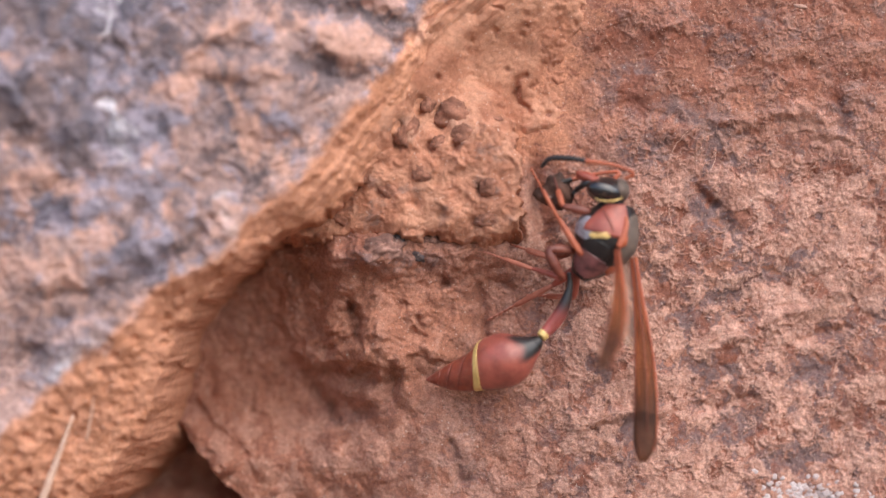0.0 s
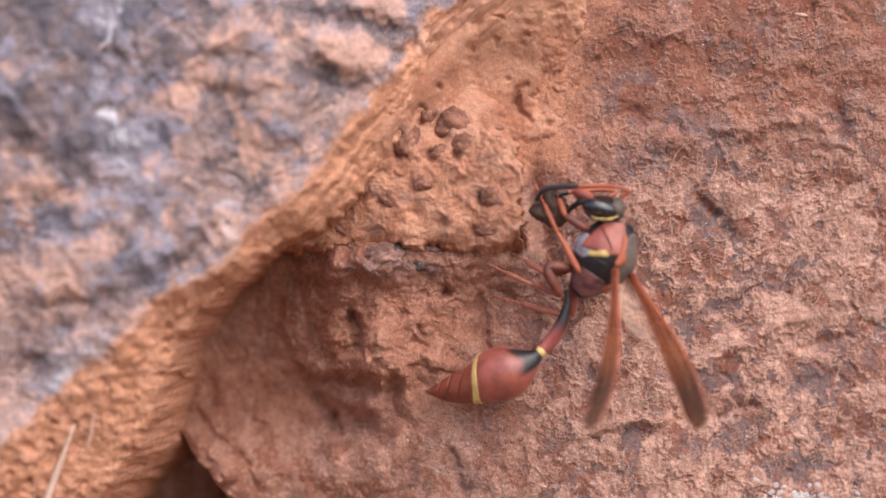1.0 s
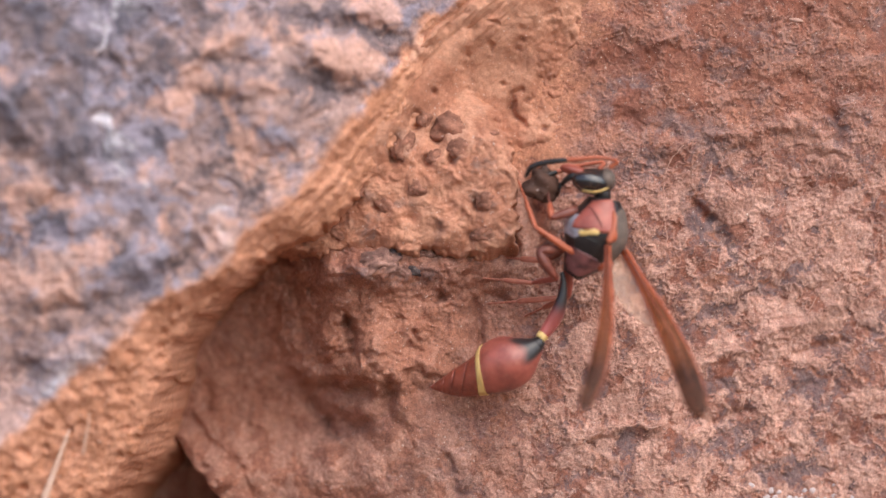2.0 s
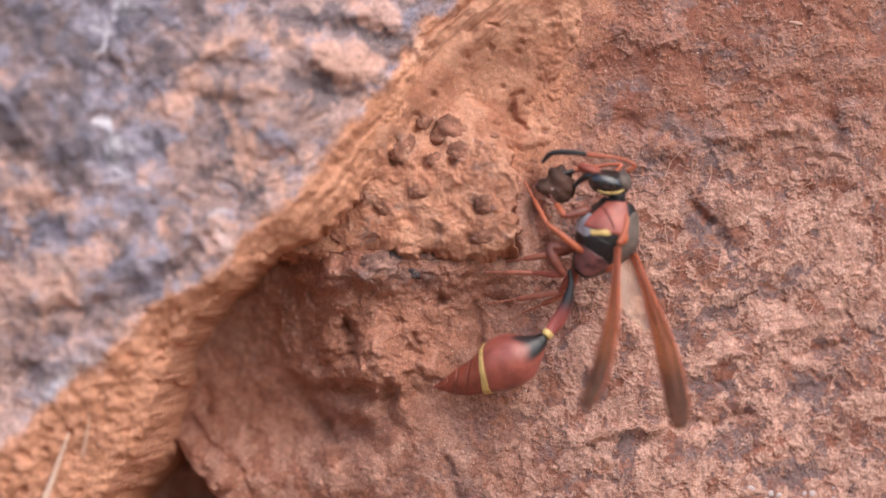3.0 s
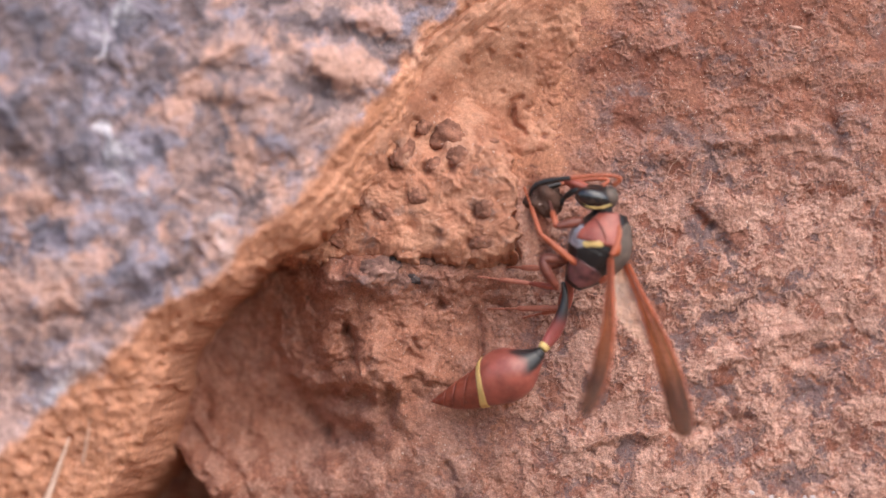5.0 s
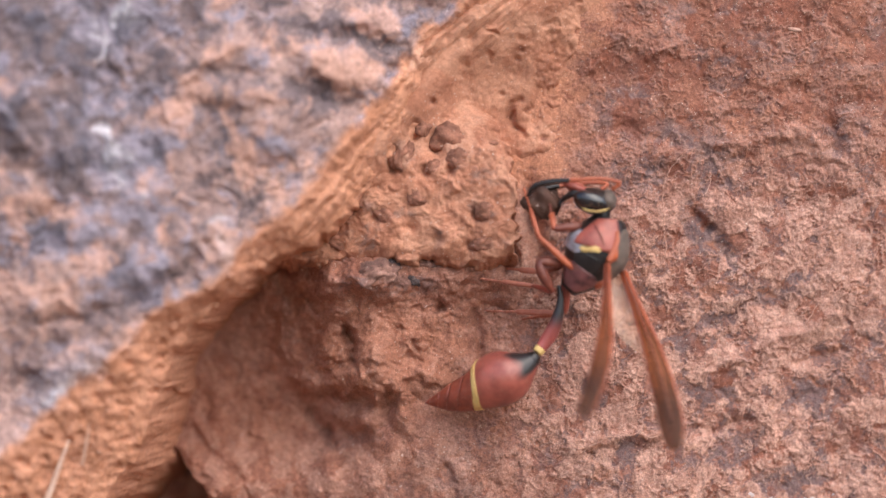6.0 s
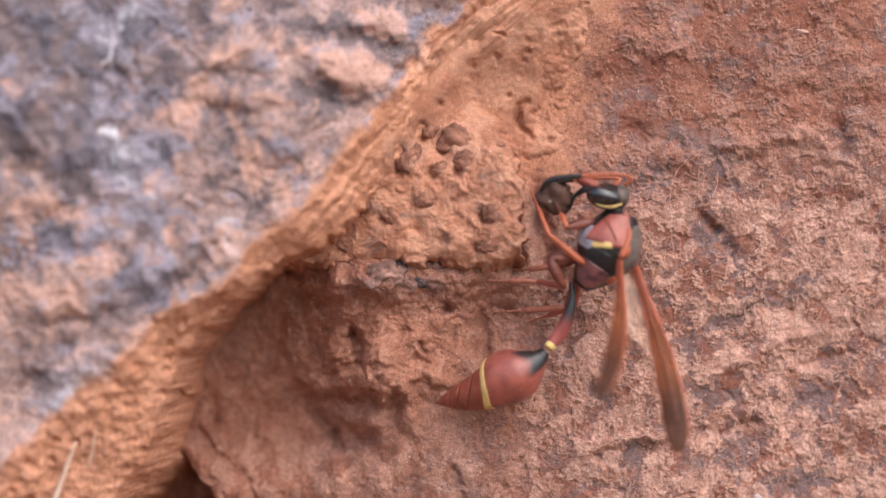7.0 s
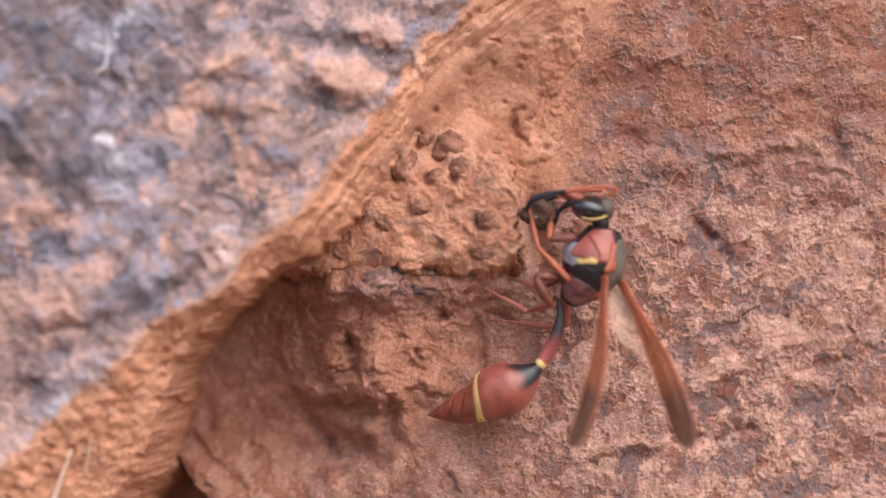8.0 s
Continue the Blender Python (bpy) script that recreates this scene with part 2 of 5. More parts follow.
def wing_material(length):
    """Amber film, smoky towards the tip, with faint darker streaks."""
    mat, nodes, links, bsdf = material("amber_wing_film")
    tc, sep = nodes.new("ShaderNodeTexCoord"), nodes.new("ShaderNodeSeparateXYZ")
    links.new(tc.outputs["Object"], sep.inputs["Vector"])
    run = nodes.new("ShaderNodeMapRange")
    run.inputs["From Min"].default_value, run.inputs["From Max"].default_value = 0.0, -length * MM
    links.new(sep.outputs["Z"], run.inputs["Value"])
    col = ramp(nodes, links, run.outputs["Result"], (0.0, (0.36, 0.085, 0.035)), (0.45, (0.28, 0.10, 0.045)), (0.66, (0.20, 0.075, 0.035)), (0.78, (0.085, 0.038, 0.025)), (1.0, (0.12, 0.055, 0.035)))
    stretch, streak_node = nodes.new("ShaderNodeMapping"), nodes.new("ShaderNodeTexNoise")
    stretch.inputs["Scale"].default_value = (2600, 300, 170)
    links.new(tc.outputs["Object"], stretch.inputs["Vector"])
    links.new(stretch.outputs["Vector"], streak_node.inputs["Vector"])
    streak_node.inputs["Scale"].default_value, streak_node.inputs["Detail"].default_value = 1.0, 3.0
    streak = streak_node.outputs["Fac"]
    col = mixed(nodes, links, 0.7, col, ramp(nodes, links, streak, (0.36, (0.2, 0.2, 0.2)), (0.62, (0.78, 0.76, 0.74))), "OVERLAY")
    links.new(col, bsdf.inputs["Base Color"])
    bsdf.inputs["Roughness"].default_value = 0.5
    bsdf.inputs["Specular IOR Level"].default_value = 0.25
    clear, film, see = nodes.new("ShaderNodeBsdfTranslucent"), nodes.new("ShaderNodeMixShader"), nodes.new("ShaderNodeBsdfTransparent")
    links.new(col, clear.inputs["Color"])
    see.inputs["Color"].default_value = (0.95, 0.72, 0.55, 1)
    film.inputs["Fac"].default_value = 0.35
    links.new(bsdf.outputs["BSDF"], film.inputs[1])
    links.new(clear.outputs["BSDF"], film.inputs[2])
    both = nodes.new("ShaderNodeMixShader")
    alpha = ramp(nodes, links, run.outputs["Result"], (0.0, (0.3, 0.3, 0.3)), (0.5, (0.45, 0.45, 0.45)), (0.8, (0.28, 0.28, 0.28)))
    links.new(alpha, both.inputs["Fac"])
    links.new(film.outputs["Shader"], both.inputs[1])
    links.new(see.outputs["BSDF"], both.inputs[2])
    links.new(both.outputs["Shader"], nodes["Material Output"].inputs["Surface"])
    return mat


WING_LENGTH = 18.4
WING = wing_material(WING_LENGTH)


def part(name, bm, mat, parent=None, label="", at=None, smooth_faces=True):
    """Links a bmesh as one mesh object, at a place in its parent's space."""
    me = bpy.data.meshes.new(name)
    bm.to_mesh(me)
    bm.free()
    if smooth_faces:
        me.polygons.foreach_set("use_smooth", [True] * len(me.polygons))
    for m in mat if isinstance(mat, (list, tuple)) else (mat,):
        me.materials.append(m)
    ob = new(name, me)
    ob.parent = parent
    if at is not None:
        ob.location = at
    return tagged(ob, label) if label else ob


# ---- ground ----
def build_ground():
    g = np.array([-2000, -300, -60, -12, -4, -2, -1.2, -0.8, -0.5, -0.3, -0.15, 0, 0.15, 0.3, 0.5, 0.8, 1.2, 2, 4, 12, 60, 300, 2000]) * 1000.0
    U, Y = np.meshgrid(g, g)
    me = sheet_mesh("ground", U, Y, fbm(U, Y, 900, 3, 0.5, 5) * 8, None, {})
    ob = new("ground", me)
    me.materials.append(GROUND)
    ob.rotation_euler = (radians(-90), 0, 0)
    return tagged(ob, "flat bare red soil ground below the rock", "ground", kind="structure")


# ---- the red rock face ----
# Boulder's edge: a line rising to the right; s runs along it, r off it into the boulder.
EDGE_A = (-41.26, -17.84)
EDGE_DIR = (0.741, 0.672)


def edge_frame(u, v):
    x, y = u - EDGE_A[0], v - EDGE_A[1]
    return x * EDGE_DIR[0] + y * EDGE_DIR[1], -x * EDGE_DIR[1] + y * EDGE_DIR[0]


def threads(u, v):
    """Thin curling ridges, 1 on their crests."""
    x, y = u + 1.5 * fbm(u, v, 3, 3, 0.55, 170), v + 1.5 * fbm(u, v, 3, 3, 0.55, 180)
    some = smooth(0.0, 0.35, fbm(u, v, 4, 2, 0.5, 190) + 0.25 * spot(u, v, (21.89, 18.47), 6, 4) + 0.2 * spot(u, v, (36.63, 13.21), 5, 4) + 0.2 * spot(u, v, (15.58, -7.84), 4, 3))
    return np.maximum(smooth(0.07, 0.01, np.abs(perlin(x / 3.2, y / 3.2, 175))), 0.8 * smooth(0.10, 0.01, np.abs(perlin(x / 1.7, y / 1.7, 185)))) * some


def mud_zone(u, v):
    """1 where smooth mud is plastered over the rock beside the top of the nest."""
    edge = u + 2.6 * fbm(u, v, 4, 5, 0.62, 195) - 1.6 * smooth(8.0, 22.0, v)
    return smooth(16.5, 9.2, edge) * smooth(4.0, 8.5, v)


# Crust of dust on the open face: centre, half-widths, turn. Then bare dark stone.
CRUST = (((36.63, 16.89), 6.0, 2.4, 0), ((25.84, 13.47), 3.2, 1.1, 5), ((14.53, 8.89), 3.0, 1.8, 0), ((20.42, 9.11), 1.6, 1.3, 0), ((29.26, 10.26), 5.0, 0.7, 6), ((35.32, 9.42), 3.6, 0.9, -32), ((26.63, 3.21), 3.4, 1.8, -25),
         ((34.53, 0.84), 3.8, 1.2, 22), ((37.68, 3.32), 3.4, 1.0, 25), ((37.42, -2.58), 4.5, 2.6, 20), ((27.68, -4.42), 3.2, 0.8, 20), ((32.95, -7.84), 4.6, 1.5, 18), ((39.26, -6.26), 2.2, 1.6, 0))
BARE = (((19.26, 11.53), 3.2, 1.2, 0), ((22.68, 10.68), 1.8, 1.3, 0), ((25.16, 7.95), 1.2, 2.0, 10), ((34.00, 14.79), 1.4, 0.8, 0), ((36.74, 10.84), 0.9, 2.2, 8), ((39.00, 19.63), 2.0, 1.0, 0), ((38.21, 13.63), 1.6, 0.9, 20),
        ((24.63, 1.37), 1.2, 2.6, 35), ((27.16, -5.47), 3.2, 0.9, 22), ((31.47, -3.74), 2.4, 0.9, 28), ((27.58, -0.74), 1.4, 0.8, 0), ((40.05, -8.26), 1.3, 1.2, 0), ((20.32, 7.42), 2.0, 0.8, 0), ((17.16, 15.32), 1.4, 1.8, 0))
LOW_BARE = (((-7.58, -17.58), 2.6, 1.3, 15), ((5.32, -16.53), 2.0, 1.4, 0), ((9.26, -18.11), 1.8, 1.2, 0), ((0.84, -21.53), 1.2, 2.0, 10), ((17.16, -18.89), 2.2, 1.2, 20), ((27.16, -18.37), 3.0, 1.2, 15), ((34.53, -13.63), 2.0, 1.4, 20), ((25.58, -13.11), 2.4, 1.0, 10),
            ((22.68, -9.42), 1.2, 1.8, 0), ((37.16, -18.89), 2.6, 1.3, 10), ((-4.42, -22.05), 2.4, 1.0, 0), ((32.42, -21.53), 3.0, 1.2, 5))


def spots(u, v, places):
    return sum(spot(u, v, c, a, b, turn) for c, a, b, turn in places)


def crust_level(u, v):
    """How thick the dust lies on the stone: positive on the crust, negative on bare stone."""
    x, y = u + 0.6 * fbm(u, v, 2.0, 4, 0.6, 40), v + 0.6 * fbm(u, v, 2.0, 4, 0.6, 50)
    f = 0.9 * fbm(x, y, 2.3, 6, 0.66, 27) + 0.30 * fbm(u, v, 11, 2, 0.5, 111) + 0.5 * spots(x, y, CRUST) - 0.6 * spots(x, y, BARE + LOW_BARE)
    return f + 0.22 * smooth(-3.11, -18.89, v) * smooth(3.47, 21.89, u) - 0.26 * smooth(5.84, 17.95, v)


def crust_field(u, v):
    """Patches of crumbly dust crust on the bare stone: 1 on the crust, 0 between."""
    return smooth(-0.2, 0.22, crust_level(u, v))


def crust_rim(u, v):
    """Curled thin edges of the crust."""
    some = smooth(-0.15, 0.3, fbm(u, v, 3.0, 3, 0.5, 192))
    return np.exp(-(crust_level(u, v) / 0.06) ** 2) * some


def burrow(u, v):
    """A small arc-shaped furrow in the mud above the nest."""
    f = np.maximum(groove(u, v, (7.47, 14.21), (6.68, 13.84), 0.22), groove(u, v, (6.68, 13.84), (6.47, 12.53), 0.26))
    f = np.maximum(f, np.maximum(groove(u, v, (6.47, 12.53), (6.84, 11.68), 0.28), groove(u, v, (6.84, 11.68), (7.68, 11.16), 0.24)))
    return 0.55 * f - 0.3 * spot(u, v, (7.21, 12.79), 0.5, 0.8)


def face_height(u, v):
    wu = u + 0.5 * fbm(u, v, 2.5, 3, 0.5, 40)
    wv = v + 0.5 * fbm(u, v, 2.5, 3, 0.5, 50)
    open_side = smooth(-4, 8, u)
    h = 1.5 * fbm(u, v, 34, 2, 0.5, 1) + 0.5 * fbm(u, v, 9, 3, 0.5, 3)
    calm = 1 - 0.85 * mud_zone(u, v)
    h = h + calm * (0.2 * fbm(wu, wv, 3.6, 4, 0.5, 11) + 0.05 * fbm(wu, wv, 0.7, 2, 0.6, 21))
    # granules, pits and thread-like crusts
    crust = crust_field(u, v)
    grains = 0.17 * knobs(wu, wv, 0.42, 3, 0.7, 0.25) + 0.15 * knobs(u + 0.3 * wv, wv, 1.15, 5, 0.62, 0.45) + 0.045 * fbm(u, v, 0.3, 2, 0.7, 23)
    h = h + calm * (0.35 + 0.65 * crust) * (0.5 + 0.5 * open_side) * grains
    dist, val = cells(wu, wv, 1.5, 4)
    h = h - calm * 0.14 * smooth(0.38, 0.1, dist) * smooth(0.6, 0.85, val) * (0.4 + 0.6 * open_side)
    dist, val = cells(u + 0.5 * fbm(u, v, 0.9, 2, 0.5, 42), v + 0.5 * fbm(u, v, 0.9, 2, 0.5, 52), 1.2, 8)
    h = h - 0.10 * smooth(0.33, 0.1, dist) * smooth(0.75, 0.92, val)
    h = h + calm * open_side * (0.10 * crust + 0.13 * np.maximum(threads(u, v), crust_rim(u, v)) + 0.2 * spots(wu, wv, CRUST) - 0.2 * spots(wu, wv, BARE))
    h = h - 0.2 * spots(wu, wv, LOW_BARE)
    far = smooth(60, 200, np.hypot(u, v))
    h = h + far * 22 * fbm(u, v, 160, 4, 0.5, 61) - 0.0009 * np.maximum(np.hypot(u, np.maximum(v, -100)) - 220, 0) ** 2
    # pocket between nest and boulder, a lumpy ledge of old mudstone beside it
    low_left = smooth(-1.79, -20.21, u - 0.2 * (-6.26 - v) + 1.2 * fbm(u, v, 5, 3, 0.5, 76)) * smooth(2.16, -1.53, v)
    floor = 1 - 0.45 * smooth(-15.74, -23.11, v)
    h = h - 10.0 * low_left * floor + low_left * (0.5 * fbm(u, v, 6, 4, 0.55, 68) + 0.3 * knobs(wu, wv, 1.1, 69, 0.7) + 0.7 * knobs(wu, wv, 2.4, 67, 0.75, 0.3))
    rim_v = -13.11 + 0.9 * fbm(u, v * 0, 5, 3, 0.55, 70) + 0.7 * fbm(u, v, 2.4, 3, 0.5, 71) - 0.10 * (u - -9.68)
    inside = smooth(-18.89, -4.95, u + 1.6 * fbm(u, v, 4, 4, 0.5, 72) + 0.25 * (v - -8.37)) * (1 - smooth(-4.95, 4.00, u + 0.5 * (-8.37 - v)))
    shelf = inside * smooth(rim_v - 1.1, rim_v + 0.9, v) * (1 - smooth(-1.53, 2.16, v))
    h = h + (3.3 - 2.2 * smooth(-6.53, -1.26, u) + 3.2 * low_left) * shelf
    ledge = np.minimum(shelf * 2, 1)
    h = h + ledge * (0.9 * knobs(wu, wv, 2.6, 9, 0.75, 0.2) + 0.4 * knobs(wu, wv, 0.9, 10, 0.7) + 0.45 * fbm(wu, wv, 2.2, 4, 0.55, 73))
    for c, a, b, turn, high in (((-6.53, -8.89), 1.6, 1.6, 0, 1.5), ((-2.58, -8.37), 1.5, 1.2, 0, 0.9), ((-3.63, -15.11), 1.2, 1.5, 15, 0.9), ((-7.58, -11.63), 2.4, 0.9, 15, 1.0), ((-10.74, -9.42), 1.3, 1.8, 0, 0.8),
                                ((-12.32, -12.05), 1.2, 1.6, 20, 1.0), ((-8.89, -15.74), 2.2, 1.2, -20, 0.9), ((-1.00, -11.53), 2.0, 0.8, -10, 0.7), ((-6.79, -15.47), 0.9, 1.0, 0, 0.8)):
        h = h + high * spot(wu, wv, c, a, b, turn, 3)
    for a, b, wide, deep in (((-8.53, -7.05), (-8.53, -10.47), 0.55, 2.0), ((-12.42, -15.47), (-11.00, -17.05), 0.45, 0.9), ((-11.00, -17.05), (-10.21, -18.37), 0.35, 0.8), ((-4.95, -13.11), (-4.68, -15.74), 0.5, 0.8), ((0.05, -4.68), (0.05, -5.47), 0.35, 1.2),
                             ((3.21, -6.26), (3.74, -10.47), 0.5, 0.9), ((-2.58, -7.84), (-2.32, -8.89), 0.35, 0.7), ((-11.79, -4.16), (-4.42, -4.68), 1.0, 0.9), ((4.26, -4.95), (6.11, -5.47), 0.4, 0.5)):
        h = h - deep * groove(wu, wv, a, b, wide)
    # the dark hole low in the corner, the flake and the round lump beside it
    tri = smooth(0, 1.5, (-19.21 - v) - 0.95 * np.abs(u - -25.32) - 0.12 * (u - -25.32) + 0.45 * fbm(u, v, 2.2, 3, 0.5, 75))
    h = h - 10 * tri * smooth(-28.63, -24.16, v)
    h = h + 0.9 * groove(wu, wv, (-25.47, -18.11), (-20.21, -21.95), 0.7) - 0.7 * groove(wu, wv, (-24.68, -17.32), (-19.16, -21.53), 0.5) + 2.8 * spot(u, v, (-21.16, -22.68), 1.1, 0.9, 0, 4)
    # grooves and steps on the open face
    for a, b, wide, deep in (((23.63, 4.00), (25.16, 1.89), 0.5, 0.75), ((25.16, 1.89), (26.37, -0.21), 0.6, 0.45), ((0.84, -20.21), (1.63, -23.21), 0.55, 0.6), ((32.42, 15.32), (34.79, 15.32), 0.4, 0.25), ((36.37, 11.63), (36.89, 9.79), 0.4, 0.4),
                             ((27.16, 12.68), (25.84, 11.89), 0.3, 0.4), ((34.00, 8.37), (38.74, 7.42), 0.4, 0.25), ((17.68, 11.53), (21.89, 9.79), 0.7, 0.3), ((23.74, -16.79), (28.74, -16.00), 0.5, 0.6), ((33.47, -10.47), (37.68, -8.89), 0.45, 0.5)):
        h = h - deep * groove(wu, wv, a, b, wide)
    for a, b, wide, high in (((24.53, 9.95), (31.63, 10.58), 0.6, 0.35), ((31.63, 10.58), (33.47, 11.37), 0.5, 0.3), ((33.47, 11.21), (37.16, 8.47), 0.5, 0.3), ((29.53, 18.21), (29.79, 20.05), 0.4, 0.35), ((14.00, 17.16), (17.16, 20.32), 0.4, 0.35),
                             ((19.26, 18.21), (22.42, 19.26), 0.35, 0.4), ((11.89, -17.84), (19.79, -16.79), 0.7, 0.6), ((26.63, -10.47), (36.63, -6.26), 0.7, 0.5)):
        h = h + high * groove(wu, wv, a, b, wide)
    h = h - burrow(u, v)
    # lip of stony earth under the nest
    h = h + 2.4 * groove(wu, wv, (-10.21, -2.58), (6.11, -1.95), 2.1)
    # the wasp's working pit beside the nest rim
    h = h - 2.6 * spot(u, v, (8.74, 2.16), 0.9, 3.6, 8) - 2.2 * spot(u, v, (6.74, -0.89), 0.7, 1.1)
    return h


def build_face():
    gu = axis(-31, 43, 0.08, -700, 700)
    gv = axis(-26.2, 25.4, 0.08, -660, 520)
    U, V = np.meshgrid(gu, gv)
    D = face_height(U, V)
    open_side = smooth(2.95, 11.89, U)
    wx, wy = U + 0.7 * fbm(U, V, 2.4, 4, 0.6, 140), V + 0.7 * fbm(U, V, 2.4, 4, 0.6, 150)
    n1, n2, n3 = fbm(wx, wy, 7, 5, 0.65, 81), fbm(wx, wy, 2.2, 6, 0.74, 91), fbm(wx, wy, 0.8, 4, 0.7, 96)
    clear = 1 - 0.85 * mud_zone(U, V)
    crust = crust_field(U, V)
    top = smooth(1.11, 15.32, V)
    bare = np.clip(spots(wx, wy, BARE + LOW_BARE), 0, 1)
    dust = crust * (0.4 + 0.55 * smooth(-0.5, 0.5, fbm(wx, wy, 1.3, 4, 0.65, 115))) * (0.35 + 0.65 * open_side) * (1 - 0.74 * top)
    dust = np.clip(np.maximum(dust, (0.85 - 0.35 * top) * np.maximum(0.7 * threads(U, V), crust_rim(U, V)) * open_side * clear), 0, 1) * (0.2 + 0.8 * clear)
    rust_shade = smooth(-0.1, 0.9, fbm(wx, wy, 4, 5, 0.65, 101) + 0.6 * top + 0.5 * spot(U, V, (32.42, 22.16), 2.2, 1.6) + 0.4 * spot(U, V, (20.84, 16.37), 6, 4) + 0.3 * spot(U, V, (39.79, -1.53), 2.5, 4)) * (0.8 - 0.4 * crust) * (0.35 + 0.65 * open_side)
    iron_shade = smooth(0.0, 0.55, 0.6 * n2 + 0.3 * n1 + 0.35 * n3 + 0.7 * bare - 0.4 * crust + 0.28 + 0.2 * top) * (0.2 + 0.58 * open_side) * clear
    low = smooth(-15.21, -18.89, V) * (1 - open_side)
    iron_shade = np.maximum(iron_shade, 0.6 * low * smooth(-0.1, 0.5, n2 + 0.5 * n1 + 0.8 * bare + 0.15 * smooth(-11.79, -7.58, U) - 0.1))
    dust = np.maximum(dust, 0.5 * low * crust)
    soil = np.maximum(0.97 * mud_zone(U, V) * smooth(-0.9, -0.1, n2), 0.2 * (1 - open_side) * smooth(-0.5, 0.3, 0.35 + fbm(wx, wy, 6, 4, 0.55, 121)))
    soil = np.maximum(soil, 0.2 * top * open_side * smooth(-0.5, 0.5, n1 + 0.6 * n2))
    # masks for the recess beside the nest, brown soil and painted shade alike
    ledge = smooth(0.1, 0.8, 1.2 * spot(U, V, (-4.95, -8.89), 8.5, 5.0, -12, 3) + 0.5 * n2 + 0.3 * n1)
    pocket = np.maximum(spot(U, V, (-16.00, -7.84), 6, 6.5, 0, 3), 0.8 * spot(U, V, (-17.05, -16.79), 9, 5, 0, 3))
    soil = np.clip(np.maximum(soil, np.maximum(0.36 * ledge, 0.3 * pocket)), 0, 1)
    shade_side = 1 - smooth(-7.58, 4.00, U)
    quiet = np.clip(spot(U, V, (17.68, 20.58), 9, 4) + spot(U, V, (18.21, 7.42), 5, 5.5) + 0.7 * spot(U, V, (23.47, 10.58), 5, 3), 0, 1)
    dust, iron_shade = dust * (1 - 0.45 * quiet), np.maximum(iron_shade, 0.62 * quiet * smooth(-0.35, 0.45, n2 + 0.5 * n3))
    # shade on ledge and low floor, painted as a darker rusty brown
    rust_shade = np.maximum(rust_shade, np.maximum(0.72 * ledge, 0.58 * shade_side * smooth(-10.47, -13.63, V)) * smooth(-0.8, 0.4, n1 + 0.6 * n2))
    iron_shade = np.maximum(iron_shade * (1 - 0.5 * ledge), 0.32 * ledge * smooth(-0.5, 0.5, n1 + n2))
    # the pocket's shade, put into its colour with the iron tone
    iron_shade = np.maximum(iron_shade, 0.48 * pocket * smooth(-0.7, 0.3, n2))
    # dark band of stones under the nest, damp earth where the wasp digs, small hole painted dark inside
    iron_shade = np.maximum(iron_shade, 0.8 * smooth(0.2, 0.8, spot(U, V, (-4.95, -3.11), 6, 1.2, 0, 3) + 0.6 * n2) * np.maximum(open_side, spot(U, V, (-4.95, -3.11), 9, 2.5, 0, 3)))
    damp_and_hole = smooth(0.25, 0.75, spot(U, V, (9.37, 3.32), 1.7, 3.0, 8, 3) + spot(U, V, (6.74, -0.89), 0.9, 1.4, 0, 3) + 0.4 * n2)
    iron_shade = np.maximum(iron_shade, 0.7 * damp_and_hole)
    me = sheet_mesh("rock_face", U, V, D, -330, dict(iron_shade=iron_shade, rust_shade=rust_shade, dust=dust, soil=soil))
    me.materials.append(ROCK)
    ob = new("rock_face", me)
    ob.location = MID
    return tagged(ob, "rough crusty red rock face with dust and dark iron stains", "rock face", kind="structure")


# ---- the grey boulder with its earth-coated underside ----
NEAR = 1.055  # the plan of the boulder, laid out at the rock face, shrinks so much on its raised front


def boulder_edge(u, v):
    """Place along the boulder's edge and off it: how far the rock's rim strays from a straight line."""
    s, r = edge_frame(u, v)
    stray = np.interp(s, (-30, 0, 5, 10.3, 14.9, 17.4, 20.5, 24.9, 26.6, 29.5, 33.8, 38.5, 43.6, 49.2, 51.9, 55.8, 62, 90), (-1.5, -1.5, -0.7, -1.2, -1.5, -0.6, -0.9, -2.6, -2.6, -1.3, -1.8, -1.5, -0.5, 0.2, 1.2, 2.0, 1.9, 1.9))
    return s, r - stray


